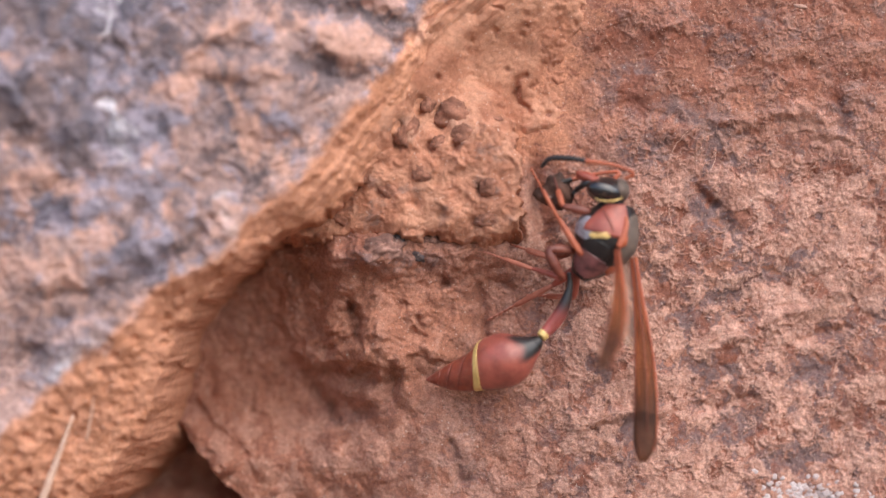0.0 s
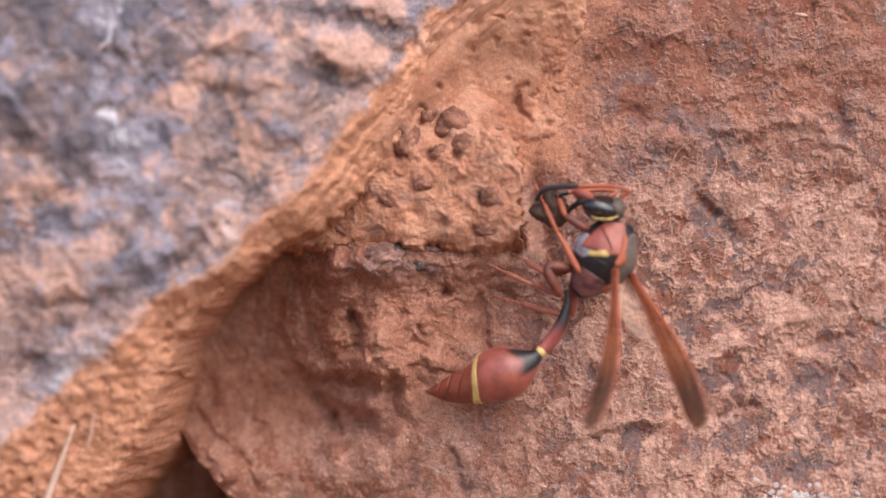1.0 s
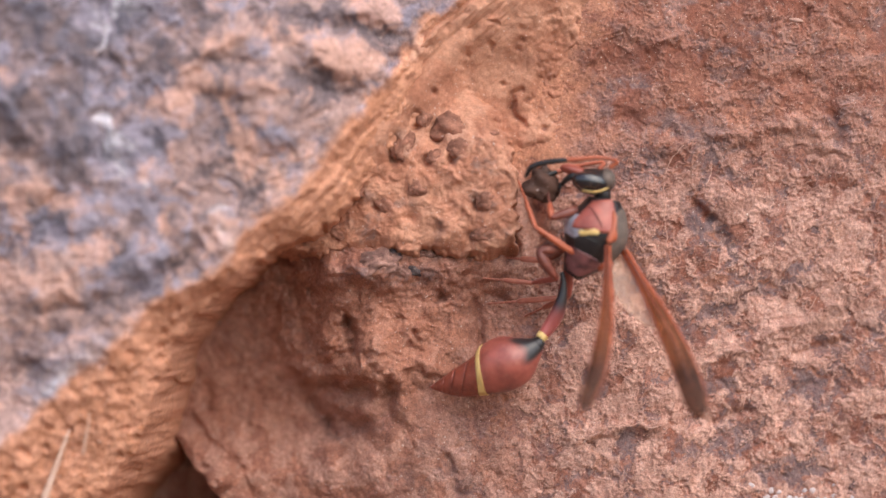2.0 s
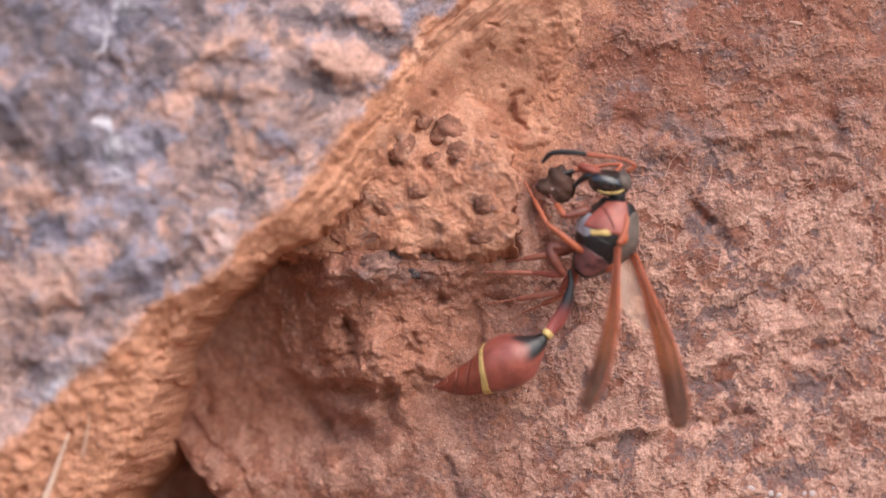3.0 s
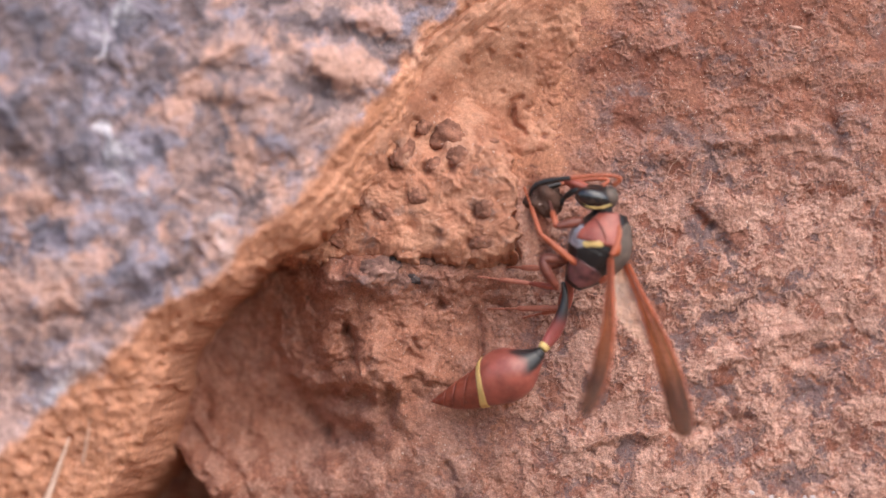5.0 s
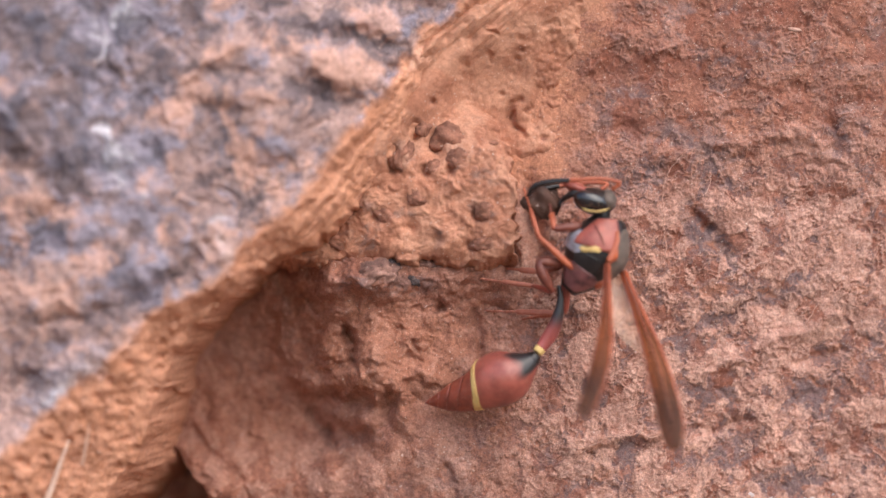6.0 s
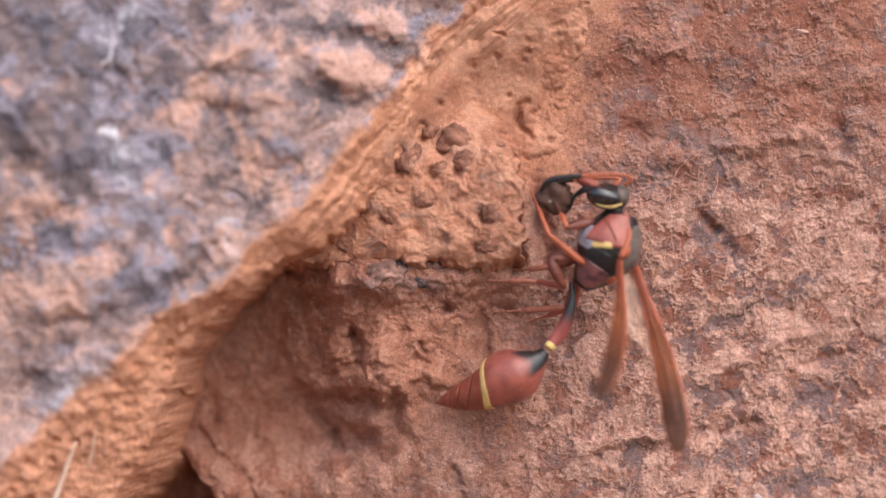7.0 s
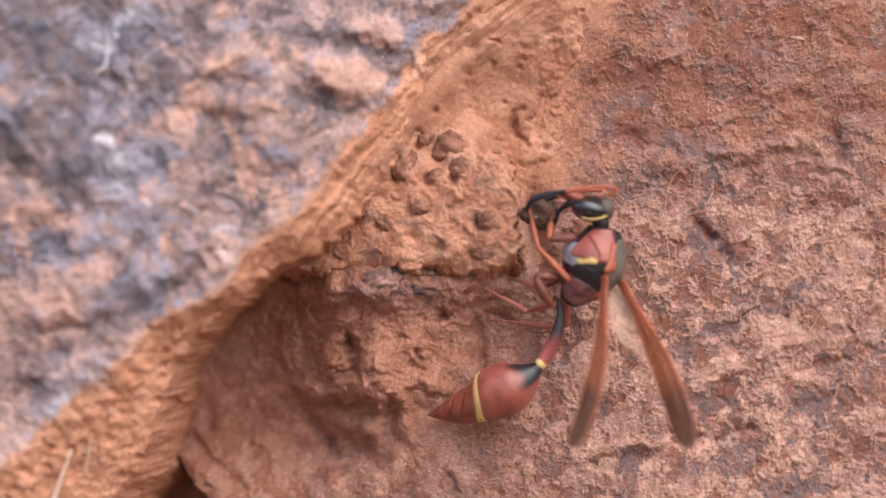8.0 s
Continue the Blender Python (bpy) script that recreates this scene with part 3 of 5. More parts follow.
def boulder_height(u, v):
    u, v = u * NEAR, v * NEAR
    s, r = boulder_edge(u, v)
    r = r + 0.35 * fbm(u, v, 7, 3, 0.5, 201) + 0.3 * fbm(u, v, 1.6, 3, 0.55, 205)
    wide = np.interp(s, (-10, 4, 8, 13.8, 18.6, 24, 27, 31, 34, 45, 60), (8.8, 9.2, 8.8, 5.0, 3.6, 1.9, 1.9, 3.0, 4.2, 4.6, 6.0))
    top = 12.5 - 7.0 * smooth(36, 60, s) + 0.08 * r + 1.6 * fbm(u, v, 22, 3, 0.5, 211)
    slope = np.clip(-r / wide, 0, 3)
    drop = (3.2 + 0.22 * wide) * slope ** 1.25 + 60 * np.maximum(slope - 1.0, 0) ** 1.15
    rough_face = smooth(-0.5, 1.5, r)
    h = top - drop
    wu, wv = u + 0.7 * fbm(u, v, 3, 3, 0.5, 221), v + 0.7 * fbm(u, v, 3, 3, 0.5, 231)
    h = h + rough_face * (0.6 * fbm(wu, wv, 6, 4, 0.55, 241) + 0.3 * knobs(wu, wv, 2.3, 15, 0.75, 0.3) + 0.1 * knobs(wu, wv, 0.9, 16, 0.7, 0.3) + 0.12 * fbm(wu, wv, 1.2, 3, 0.5, 251))
    dist, val = cells(u, v, 1.5, 14)
    pits = smooth(0.36, 0.1, dist) * smooth(0.5, 0.75, val)
    along = fbm(s * 0.13, r * 1.5, 1.6, 4, 0.6, 261)
    low = smooth(26, 12, s)
    h = h + (1 - rough_face) * ((0.34 - 0.2 * low) * along + 0.2 * fbm(u, v, 3.2, 3, 0.5, 271) + (0.04 + 0.12 * low) * fbm(u, v, 0.9, 3, 0.6, 275) + 0.35 * low * knobs(wu, wv, 1.4, 17, 0.7, 0.3) - (0.08 + 0.45 * low) * pits)
    # blunt blocks and hollows on the weathered front
    for c, a, b, turn, high in (((-9.16, 17.16), 5.2, 1.7, -22, 1.1), ((-20.74, 18.47), 2.6, 1.2, 15, 0.6), ((-18.11, 14.53), 4.2, 1.0, -3, 0.7), ((-21.00, 1.37), 2.6, 2.0, 10, 1.0), ((-14.95, 10.58), 1.6, 2.0, 30, 0.4), ((-37.05, -4.16), 4.6, 3.0, 15, 0.7),
                                ((-6.53, 21.89), 2.4, 1.2, -10, 0.6), ((-33.37, 2.16), 2.4, 1.6, 20, 0.5), ((-38.11, 4.79), 2.4, 1.2, 15, 0.5), ((-34.95, -10.47), 3.0, 1.6, 35, 0.7), ((-27.32, 5.84), 2.0, 2.2, 0, 0.5)):
        h = h + high * spot(wu, wv, c, a, b, turn, 4)
    for a, b, w, deep in (((-14.16, 15.32), (-8.63, 13.74), 0.9, 1.2), ((-21.26, 16.26), (-17.58, 16.89), 0.7, 0.6), ((-37.58, -6.37), (-31.26, -5.74), 0.8, 0.9), ((-22.84, -1.00), (-28.11, -4.68), 0.9, 0.8), ((-13.89, 20.32), (-3.37, 20.05), 0.9, 0.6), ((-21.26, 0.05), (-21.53, 0.58), 0.6, 0.7),
                          ((-32.32, 8.47), (-30.74, 16.89), 1.0, 0.5), ((-38.11, -11.53), (-40.21, -13.11), 0.7, 0.6), ((-4.95, 16.37), (-3.11, 18.74), 0.6, 0.8)):
        h = h - deep * groove(wu, wv, a, b, w)
    h = h + smooth(60, 200, np.hypot(u, v)) * 9 * fbm(u, v, 120, 3, 0.5, 281)
    # rounds off into the rock face far from the corner
    h = h - 0.0016 * np.maximum(np.hypot(u + 110, v - 75) - 120, 0) ** 2
    return h


def build_boulder():
    gu = axis(-45, 9, 0.13, -330, 60)
    gv = axis(-27.5, 27.5, 0.13, -60, 290)
    U, V = np.meshgrid(gu, gv)
    D = boulder_height(U, V)
    full_u, full_v = U, V
    U, V = U * NEAR, V * NEAR
    s, r = boulder_edge(U, V)
    keep = D > -22
    D = np.maximum(D, -24)
    wx, wy = U + 0.8 * fbm(U, V, 2.5, 3, 0.55, 301), V + 0.8 * fbm(U, V, 2.5, 3, 0.55, 311)
    n1, n2, n3 = fbm(wx, wy, 6, 5, 0.6, 321), fbm(wx, wy, 2.6, 5, 0.62, 331), fbm(wx, wy * 0.8, 1.9, 4, 0.6, 337)
    left = spot(U, V, (-35.47, 15.84), 12, 14, -15, 3)
    blue_at = (((-29.95, 21.11), 3.0, 2.4, 30), ((-29.16, 8.21), 3.0, 3.0, 0), ((-25.47, 10.05), 2.4, 1.4, 20), ((-27.32, 3.74), 2.0, 2.4, 0), ((-16.00, 9.53), 1.8, 1.8, 0), ((-29.16, -2.05), 4.0, 3.2, 20), ((-35.47, -10.74), 4.0, 2.0, 30), ((-38.11, 0.58), 3.0, 2.4, 10), ((-3.89, 17.42), 0.9, 1.6, -30), ((-3.37, 22.16), 3.0, 1.0, 10))
    dark_at = (((-36.79, 21.37), 2.8, 1.2, -30), ((-25.47, 16.89), 1.8, 1.8, 0), ((-34.42, 8.47), 2.8, 2.2, -20), ((-32.84, 12.68), 1.4, 3.0, -10), ((-39.16, 11.11), 2.2, 1.4, 10), ((-20.21, 10.58), 1.6, 1.8, 0), ((-18.63, 6.37), 2.4, 2.2, -20), ((-27.05, 13.21), 1.6, 1.2, 0), ((-34.95, 2.16), 2.6, 1.4, 10),
               ((-28.63, -2.58), 2.6, 2.4, 30), ((-11.79, 14.26), 3.2, 1.1, -18), ((-9.68, 20.58), 5.0, 0.9, -6), ((-34.95, -6.26), 3.6, 0.9, 6), ((-38.89, -11.53), 2.2, 1.0, -20), ((-30.74, -6.26), 2.2, 1.2, 20), ((-40.47, -8.89), 1.4, 1.0, 0))
    pink_at = (((-9.16, 17.16), 5.0, 1.6, -22), ((-20.74, 18.21), 3.0, 1.3, 12), ((-18.11, 14.26), 4.2, 1.1, -4), ((-37.58, -3.63), 5.0, 2.6, 12), ((-20.21, 0.58), 1.8, 3.0, 8), ((-38.11, 4.79), 2.4, 1.4, 15), ((-18.11, 9.53), 1.0, 3.2, 25), ((-24.42, 13.21), 2.2, 2.0, 30), ((-6.53, 21.89), 2.0, 1.2, 0))
    blue = smooth(0.0, 0.6, n2 * 0.55 + 0.25 * n1 + 0.3 * left - 0.02 + 0.7 * spots(wx, wy, blue_at)) * 0.8 * (1 - 0.4 * spot(U, V, (-37.05, -10.47), 8, 6))
    high_up = smooth(5.84, 21.63, V)
    dark = smooth(0.05, 0.75, -0.02 + 0.16 * high_up + 0.26 * left - n2 * 0.5 + 0.4 * fbm(wx, wy, 3.4, 4, 0.6, 341) + 0.75 * spots(wx, wy, dark_at) + 0.3 * spot(U, V, (-37.58, 20.05), 7, 5) + 0.3 * spot(U, V, (-16.00, 22.16), 9, 3)) * 0.72 * (1 - 0.6 * spot(U, V, (-37.05, -10.47), 8, 6))
    pink = smooth(0.15, 0.75, 0.85 * spots(wx, wy, pink_at) + 0.45 * n1 + 0.45 * n3 - 0.25 * left + 0.02 + 0.12 * (1 - high_up)) * 0.72
    white = smooth(0.3, 0.9, 0.8 * spot(wx, wy, (-30.74, 10.58), 0.7, 1.6) + 0.75 * spot(wx, wy, (-31.58, 19.26), 0.6, 1.8, 10) + 0.6 * spot(wx, wy, (-29.42, 9.00), 1.4, 0.6) + 0.5 * spot(wx, wy, (-29.16, 22.16), 2.0, 1.4, 30) + 0.45 * spot(wx, wy, (-29.95, 7.42), 1.6, 1.8) + 0.5 * spot(wx, wy, (-19.95, 0.05), 0.8, 2.8, 4) + 0.4 * spot(wx, wy, (-27.32, 5.05), 1.2, 0.9)
                   + 0.4 * spot(wx, wy, (-35.47, -13.11), 2.2, 0.7, 40) + 0.4 * spot(wx, wy, (-20.74, 2.95), 1.4, 0.6, 10) + 0.45 * np.maximum(n3, 0) * (0.4 + 0.6 * left) + 0.2 * smooth(4.0, 0.2, r) * smooth(30, 10, s) + 0.06 * (1 - high_up) + 0.3 * spot(U, V, (-36.53, -9.95), 7, 5)) * 0.65
    soil = smooth(0.8, -0.5, r + 0.5 * fbm(U, V, 3, 4, 0.6, 351) + 0.35 * n2)
    streak = fbm(s * 0.16, r * 1.5, 1.6, 5, 0.65, 371)
    stain = soil * smooth(-0.15, 0.5, np.where(s > 24, streak, n3) + 0.3 * n2) * 0.6
    chalk = 0.75 * smooth(0.2, 0.8, spot(wx, wy, (-1.16, 19.11), 2.8, 1.2, 40, 3) + 0.8 * spot(wx, wy, (2.32, 21.74), 1.8, 0.9, 40, 3) + 0.4 * spot(wx, wy, (-25.47, -6.26), 4, 1.4, 20, 3) + 0.3 * n2 - 0.1)
    me = sheet_mesh("boulder", full_u, full_v, D, None, dict(blue=blue, dark=dark, pink=pink, white=white, soil=soil, stain=stain, chalk=chalk), keep)
    me.materials.append(GREY)
    ob = new("boulder", me)
    ob.location = MID
    return tagged(ob, "weathered grey and pink boulder with an ochre earth-coated edge", "boulder")


# ---- the mud nest ----
def nest_height(u, v):
    s, r = edge_frame(u, v)
    right = 7.5 + 0.7 * fbm(u * 0, v, 2.2, 3, 0.55, 401) + 0.22 * fbm(u, v, 1.4, 3, 0.55, 403) + 0.3 * spot(u, v, (7.47, 2.42), 9, 1.8)
    low = -3.1 + 0.7 * fbm(u, v * 0, 4, 3, 0.55, 411) + 0.6 * fbm(u, v, 1.6, 3, 0.55, 415)
    lift = smooth(7.42, 15.32, v)
    body = smooth(0.1 + 1.5 * lift, -0.9 - 5 * lift, u - right) * smooth(-1.5 - 1.2 * smooth(-2.84, 0.84, u), 2.6, v - low)
    h = 0.6 + 4.6 * smooth(17.42, 6.37, v) - 0.10 * (0.84 - u) + 4.2 * smooth(-6.5, -2.0, r)
    h = h - 2.0 * smooth(3.74, -1.79, v) * smooth(-3.37, -11.79, u) - 1.7 * spot(u, v, (2.68, -1.95), 4.2, 2.0, 0, 3)
    wu, wv = u + 0.6 * fbm(u, v, 2.4, 3, 0.5, 421), v + 0.6 * fbm(u, v, 2.4, 3, 0.5, 431)
    lumpy = smooth(14.5, 8.5, v) * smooth(-1.5, -6.0, r)
    h = h + lumpy * (0.55 * knobs(wu, wv, 2.1, 7, 0.8, 0.15) + 0.22 * knobs(wu, wv, 0.95, 8, 0.75, 0.3)) + 0.1 * lumpy * knobs(u, v, 0.5, 12, 0.7, 0.2) + (0.13 + 0.22 * lumpy) * fbm(wu, wv, 3.4, 4, 0.52, 441) + (0.03 + 0.09 * lumpy) * fbm(wu, wv, 0.8, 3, 0.6, 451)
    for c, ru, rv, deep in (((-4.42, 8.47), 0.5, 1.2, 2.0), ((-2.42, 11.00), 0.5, 0.9, 1.5), ((-0.42, 9.63), 0.6, 1.0, 1.4), ((-8.21, 4.79), 0.8, 1.2, 2.0), ((-5.89, 3.11), 0.7, 0.8, 1.3), ((-0.74, 13.74), 0.28, 0.34, 0.7), ((-1.47, 7.42), 0.5, 0.6, 1.2),
                            ((2.84, 0.58), 0.7, 0.6, 1.2), ((3.26, 3.42), 0.5, 0.6, 1.0), ((0.84, 7.42), 0.4, 0.6, 1.0), ((-10.21, 2.16), 1.0, 0.6, 1.0), ((6.37, 9.11), 0.35, 0.8, 1.2), ((6.53, -1.11), 0.7, 1.2, 2.4), ((-2.84, 2.16), 0.7, 0.5, 0.8), ((-0.21, 1.11), 0.5, 0.5, 0.8), ((-5.89, -2.16), 2.0, 1.6, 1.5)):
        h = h - deep * spot(u, v, c, ru, rv)
    return np.maximum(-15.0 + (h + 15.0) * body, mud_fillet(u, v))


def mud_fillet(u, v):
    """Mud smeared into the corner between boulder and rock face, above the nest."""
    s, r = boulder_edge(u * NEAR, v * NEAR)
    t = np.clip((r + 12.5 + 1.2 * fbm(u, v, 6, 3, 0.5, 481)) / 11.5, 0, 1)
    base = 0.3 + 1.5 * fbm(u, v, 34, 2, 0.5, 1) + 0.5 * fbm(u, v, 9, 3, 0.5, 3) - 1.3 * smooth(8.6, 13.6, u + 1.8 * fbm(u, v, 3.5, 4, 0.6, 483))
    top = 12.5 - 7.0 * smooth(36, 60, s) - 0.2
    wu, wv = u + 0.4 * fbm(u, v, 1.2, 2, 0.5, 486), v + 0.4 * fbm(u, v, 1.2, 2, 0.5, 487)
    dist, val = cells(wu, wv, 1.7, 18)
    pits = smooth(0.3, 0.08, dist) * smooth(0.8, 0.95, val)
    ramp_up = smooth(6.89, 18.47, v)
    near_edge = smooth(-7, -2, r)
    h = base + (top - base) * (0.45 * t + 0.55 * t * t) * ramp_up - 2.5 * smooth(-2.2, 0.5, r) + (0.08 + 0.36 * near_edge) * fbm(s * 0.13, r * 1.2, 1.7, 4, 0.58, 485) + 0.07 * fbm(u, v, 2.6, 3, 0.5, 489) + 0.05 * fbm(u, v, 0.6, 3, 0.6, 491) - burrow(u, v) - 0.4 * pits
    h = h + 0.07 * knobs(wu, wv, 0.6, 19, 0.7, 0.5) * (1 - near_edge) + 0.8 * spot(wu, wv, (-1.53, 19.00), 2.6, 1.1, 38, 4) + 0.6 * spot(wu, wv, (2.42, 21.89), 1.6, 0.9, 40, 3)
    for c, size in (((-0.74, 13.74), 0.3), ((2.32, 17.21), 0.45), ((7.47, 19.79), 0.4), ((7.58, 18.74), 0.3), ((10.05, 21.11), 0.6), ((10.32, 20.32), 0.5), ((10.58, 13.21), 0.45), ((10.58, 11.63), 0.35), ((9.79, 10.68), 0.4), ((7.95, 10.84), 0.3), ((9.16, 8.58), 0.4), ((5.84, 14.79), 0.25), ((7.16, 17.95), 0.3)):
        h = h - 0.34 * spot(u, v, (c[0] - 0.15, c[1] - 0.1), size, 0.8 * size) + 0.12 * spot(u, v, (c[0] + 0.7 * size, c[1] + 0.6 * size), size, size)
    return h - 18.0 * smooth(10.05, -1.00, v + 0.6 * fbm(u, v, 3, 3, 0.5, 495))


def build_nest():
    gu = axis(-19.0, 16.5, 0.09, -19.0, 16.5)
    gv = axis(-5.0, 27.95, 0.09, -5.0, 27.95)
    U, V = np.meshgrid(gu, gv)
    D = nest_height(U, V)
    s, r = boulder_edge(U * NEAR, V * NEAR)
    n1, n2 = fbm(U, V, 2.6, 5, 0.62, 461), fbm(U, V, 1.1, 4, 0.65, 466)
    iron_shade = smooth(0.25, 0.9, n1 * 0.7 + 0.3 * n2 + 0.6 * spot(U, V, (-3.37, 8.74), 1.2, 1.5) + 0.6 * spot(U, V, (0.84, 10.05), 1.8, 1.6) + 0.5 * spot(U, V, (1.63, 8.37), 1.2, 1.0) + 0.55 * spot(U, V, (-7.58, 4.79), 1.6, 1.6) + 0.5 * spot(U, V, (-4.95, 3.32), 1.3, 1.0) + 0.5 * spot(U, V, (4.26, 3.74), 1.2, 0.9) + 0.5 * spot(U, V, (3.74, 0.84), 1.1, 0.9)
                  + 1.0 * spot(U, V, (-4.42, -2.32), 5.5, 1.3) + 0.35 * spot(U, V, (-11.26, 1.11), 4, 2, 30)) * (0.62 - 0.45 * smooth(9.00, 13.21, V))
    dust = smooth(0.0, 0.9, fbm(U, V, 4, 4, 0.6, 471) + 0.3 + 0.45 * smooth(9.53, 20.05, V) + 0.7 * spot(U, V, (-1.53, 19.00), 2.6, 1.3, 38, 3) + 0.4 * smooth(-6, -2, r) * fbm(s * 0.16, r * 1.4, 1.7, 4, 0.6, 476)) * 0.65
    me = sheet_mesh("mud_nest", U, V, D, None, dict(iron_shade=iron_shade, dust=dust), D > -14.0)
    me.materials.append(MUD)
    ob = new("mud_nest", me)
    ob.location = MID
    return tagged(ob, "lumpy ochre mud nest wedged between boulder and rock face", "wasp nest")


def lump(seed, wild=1.0, n=2):
    """A rough nodule of about 1 mm radius."""
    bm = bmesh.new()
    bmesh.ops.create_icosphere(bm, subdivisions=n, radius=1.0)
    off = Vector((seed * 3.7, seed * 1.3, seed * 2.9))
    for vert in bm.verts:
        vert.co *= MM * (1 + wild * 0.35 * noise.noise(vert.co * 1.3 + off) + wild * 0.2 * noise.noise(vert.co * 3.1 + off) + 0.14 * noise.noise(vert.co * 7 + off))
    return bm


def build_nodules(nest):
    """Mud pellets that the wasp has stuck on, half sunk in the nest."""
    shapes = []
    for k in range(4):
        me = bpy.data.meshes.new("pellet")
        bm = lump(k + 1, 1.0, n=4)
        bm.to_mesh(me)
        bm.free()
        me.polygons.foreach_set("use_smooth", [True] * len(me.polygons))
        me.materials.append(PELLET)
        shapes.append(me)
    for k, (c, wide, tall) in enumerate((
            ((-3.53, 8.79), 0.95, 1.4), ((-1.68, 11.32), 0.75, 0.9), ((0.68, 10.37), 1.7, 1.5), ((1.79, 8.37), 1.25, 1.0), ((-0.63, 7.74), 0.7, 0.7), ((-7.47, 5.00), 1.1, 1.4), ((-4.95, 3.42), 1.2, 0.9), ((4.21, 3.74), 1.1, 0.9),
            ((3.79, 0.89), 1.1, 0.8), ((7.42, 8.26), 0.8, 1.5), ((4.53, 9.79), 0.9, 0.45), ((-2.05, 5.05), 1.0, 0.8), ((-9.68, 1.11), 1.2, 0.8))):
        d = float(nest_height(np.array([c[0]]), np.array([c[1]]))[0])
        ob = new("pellet", shapes[k % 4])
        ob.parent = nest
        ob.location = vec((c[0], c[1], max(d, -1.0) - 0.42 * wide))
        ob.scale = Vector((wide, 0.75 * min(wide, tall), tall))
        ob.rotation_euler = (0.3 * sin(k), 0.35 * cos(2.1 * k), 0.3 * sin(3.0 * k))


def build_pebble(nest):
    """Small stones set in the lower rim of the nest."""
    for k, (c, wide, tall, mat, label) in enumerate((
            ((-5.79, -2.05), 1.75, 1.15, PEBBLE, "pinkish-grey pebble set in the mud"), ((-2.58, -2.47), 1.1, 0.6, SLATE, "dark bluish pebble set in the mud"),
            ((-1.26, -1.11), 0.8, 0.55, PEBBLE, "pinkish-grey pebble set in the mud"), ((-4.32, -1.11), 0.7, 0.5, SLATE, "dark bluish pebble set in the mud"))):
        ob = part("pebble", lump(6 + k, 1.7, n=4), mat, nest, label)
        ob.location = vec((c[0], c[1], ground_at(c, -0.2 * tall)))
        ob.scale, ob.rotation_euler = Vector((wide, 0.8 * tall, tall)), (0.2, -0.3 + 0.2 * k, 0.1)


def lichen_mesh(c):
    """A crust of small flat lobes."""
    rng = np.random.RandomState(4)
    bm = bmesh.new()
    for k in range(130):
        u, v = c[0] + rng.normal(0, 2.2), c[1] + rng.normal(0, 0.75)
        lobe = lump(k, n=2)
        size = rng.uniform(0.12, 0.42)
        lobe.transform(Matrix.Translation(here((u, v, ground_at((u, v), -0.02)))) @ Matrix.Diagonal((size, size * 0.16, size * 0.8, 1)))
        me = bpy.data.meshes.new("lobe")
        lobe.to_mesh(me)
        lobe.free()
        bm.from_mesh(me)
        bpy.data.meshes.remove(me)
    return bm


def ground_at(c, lift=0.0):
    """Top of the rock or nest at c, in millimetres."""
    u, v = np.array([c[0]]), np.array([c[1]])
    return max(float(face_height(u, v)[0]), float(nest_height(u, v)[0]), float(boulder_height(u, v)[0])) + lift


def tube(bm, pts, radii, sides=8, mat_of=None, flat=1.0):
    """A round, tapering tube through points (metres), closed at both ends."""
    rings = []
    for i, p in enumerate(pts):
        t = (pts[min(i + 1, len(pts) - 1)] - pts[max(i - 1, 0)]).normalized()
        b = Vector((0, -1, 0))
        b = b - t * b.dot(t)
        b = b.normalized() if b.length > 1e-6 else Vector((1, 0, 0))
        a = t.cross(b)
        rings.append([bm.verts.new(p + a * radii[i] * cos(2 * pi * k / sides) + b * radii[i] * flat * sin(2 * pi * k / sides)) for k in range(sides)])
    for i in range(len(rings) - 1):
        for k in range(sides):
            f = bm.faces.new((rings[i][k], rings[i + 1][k], rings[i + 1][(k + 1) % sides], rings[i][(k + 1) % sides]))
            if mat_of:
                f.material_index = mat_of((i + 0.5) / (len(rings) - 1))
    bm.faces.new(rings[0])
    end = bm.faces.new(rings[-1][::-1])
    if mat_of:
        end.material_index = mat_of(1.0)
    bmesh.ops.recalc_face_normals(bm, faces=bm.faces)


def curve_points(pts, n):
    """A smooth run of n points through the given ones."""
    p = [pts[0] + (pts[0] - pts[1])] + list(pts) + [pts[-1] + (pts[-1] - pts[-2])]
    out = []
    for k in range(n):
        x = k / (n - 1) * (len(pts) - 1)
        i = min(int(x), len(pts) - 2)
        t = x - i
        a, b, c, d = p[i:i + 4]
        out.append(0.5 * (2 * b + (c - a) * t + (2 * a - 5 * b + 4 * c - d) * t * t + (3 * b - a - 3 * c + d) * t ** 3))
    return out


def spread(values, n):
    return [float(x) for x in np.interp(np.linspace(0, 1, n), np.linspace(0, 1, len(values)), values)]


# ---- small things on the rock ----
def build_straw(points, widths, label):
    foot, tip = points[0], points[-1]
    d0, d1 = ground_at(points[1], 0.5), ground_at(tip, 0.7)
    pts = [here((*c, d0 + (d1 - d0) * k / (len(points) - 1))) for k, c in enumerate(points)]
    base = pts[0].copy()
    bm = bmesh.new()
    tube(bm, curve_points([p - base for p in pts], 14), [w * MM for w in spread(widths, 14)], 6, flat=0.35)
    return tagged(part("straw_blade", bm, STRAW, at=base), label, "straw", "dry straws on the boulder edge")


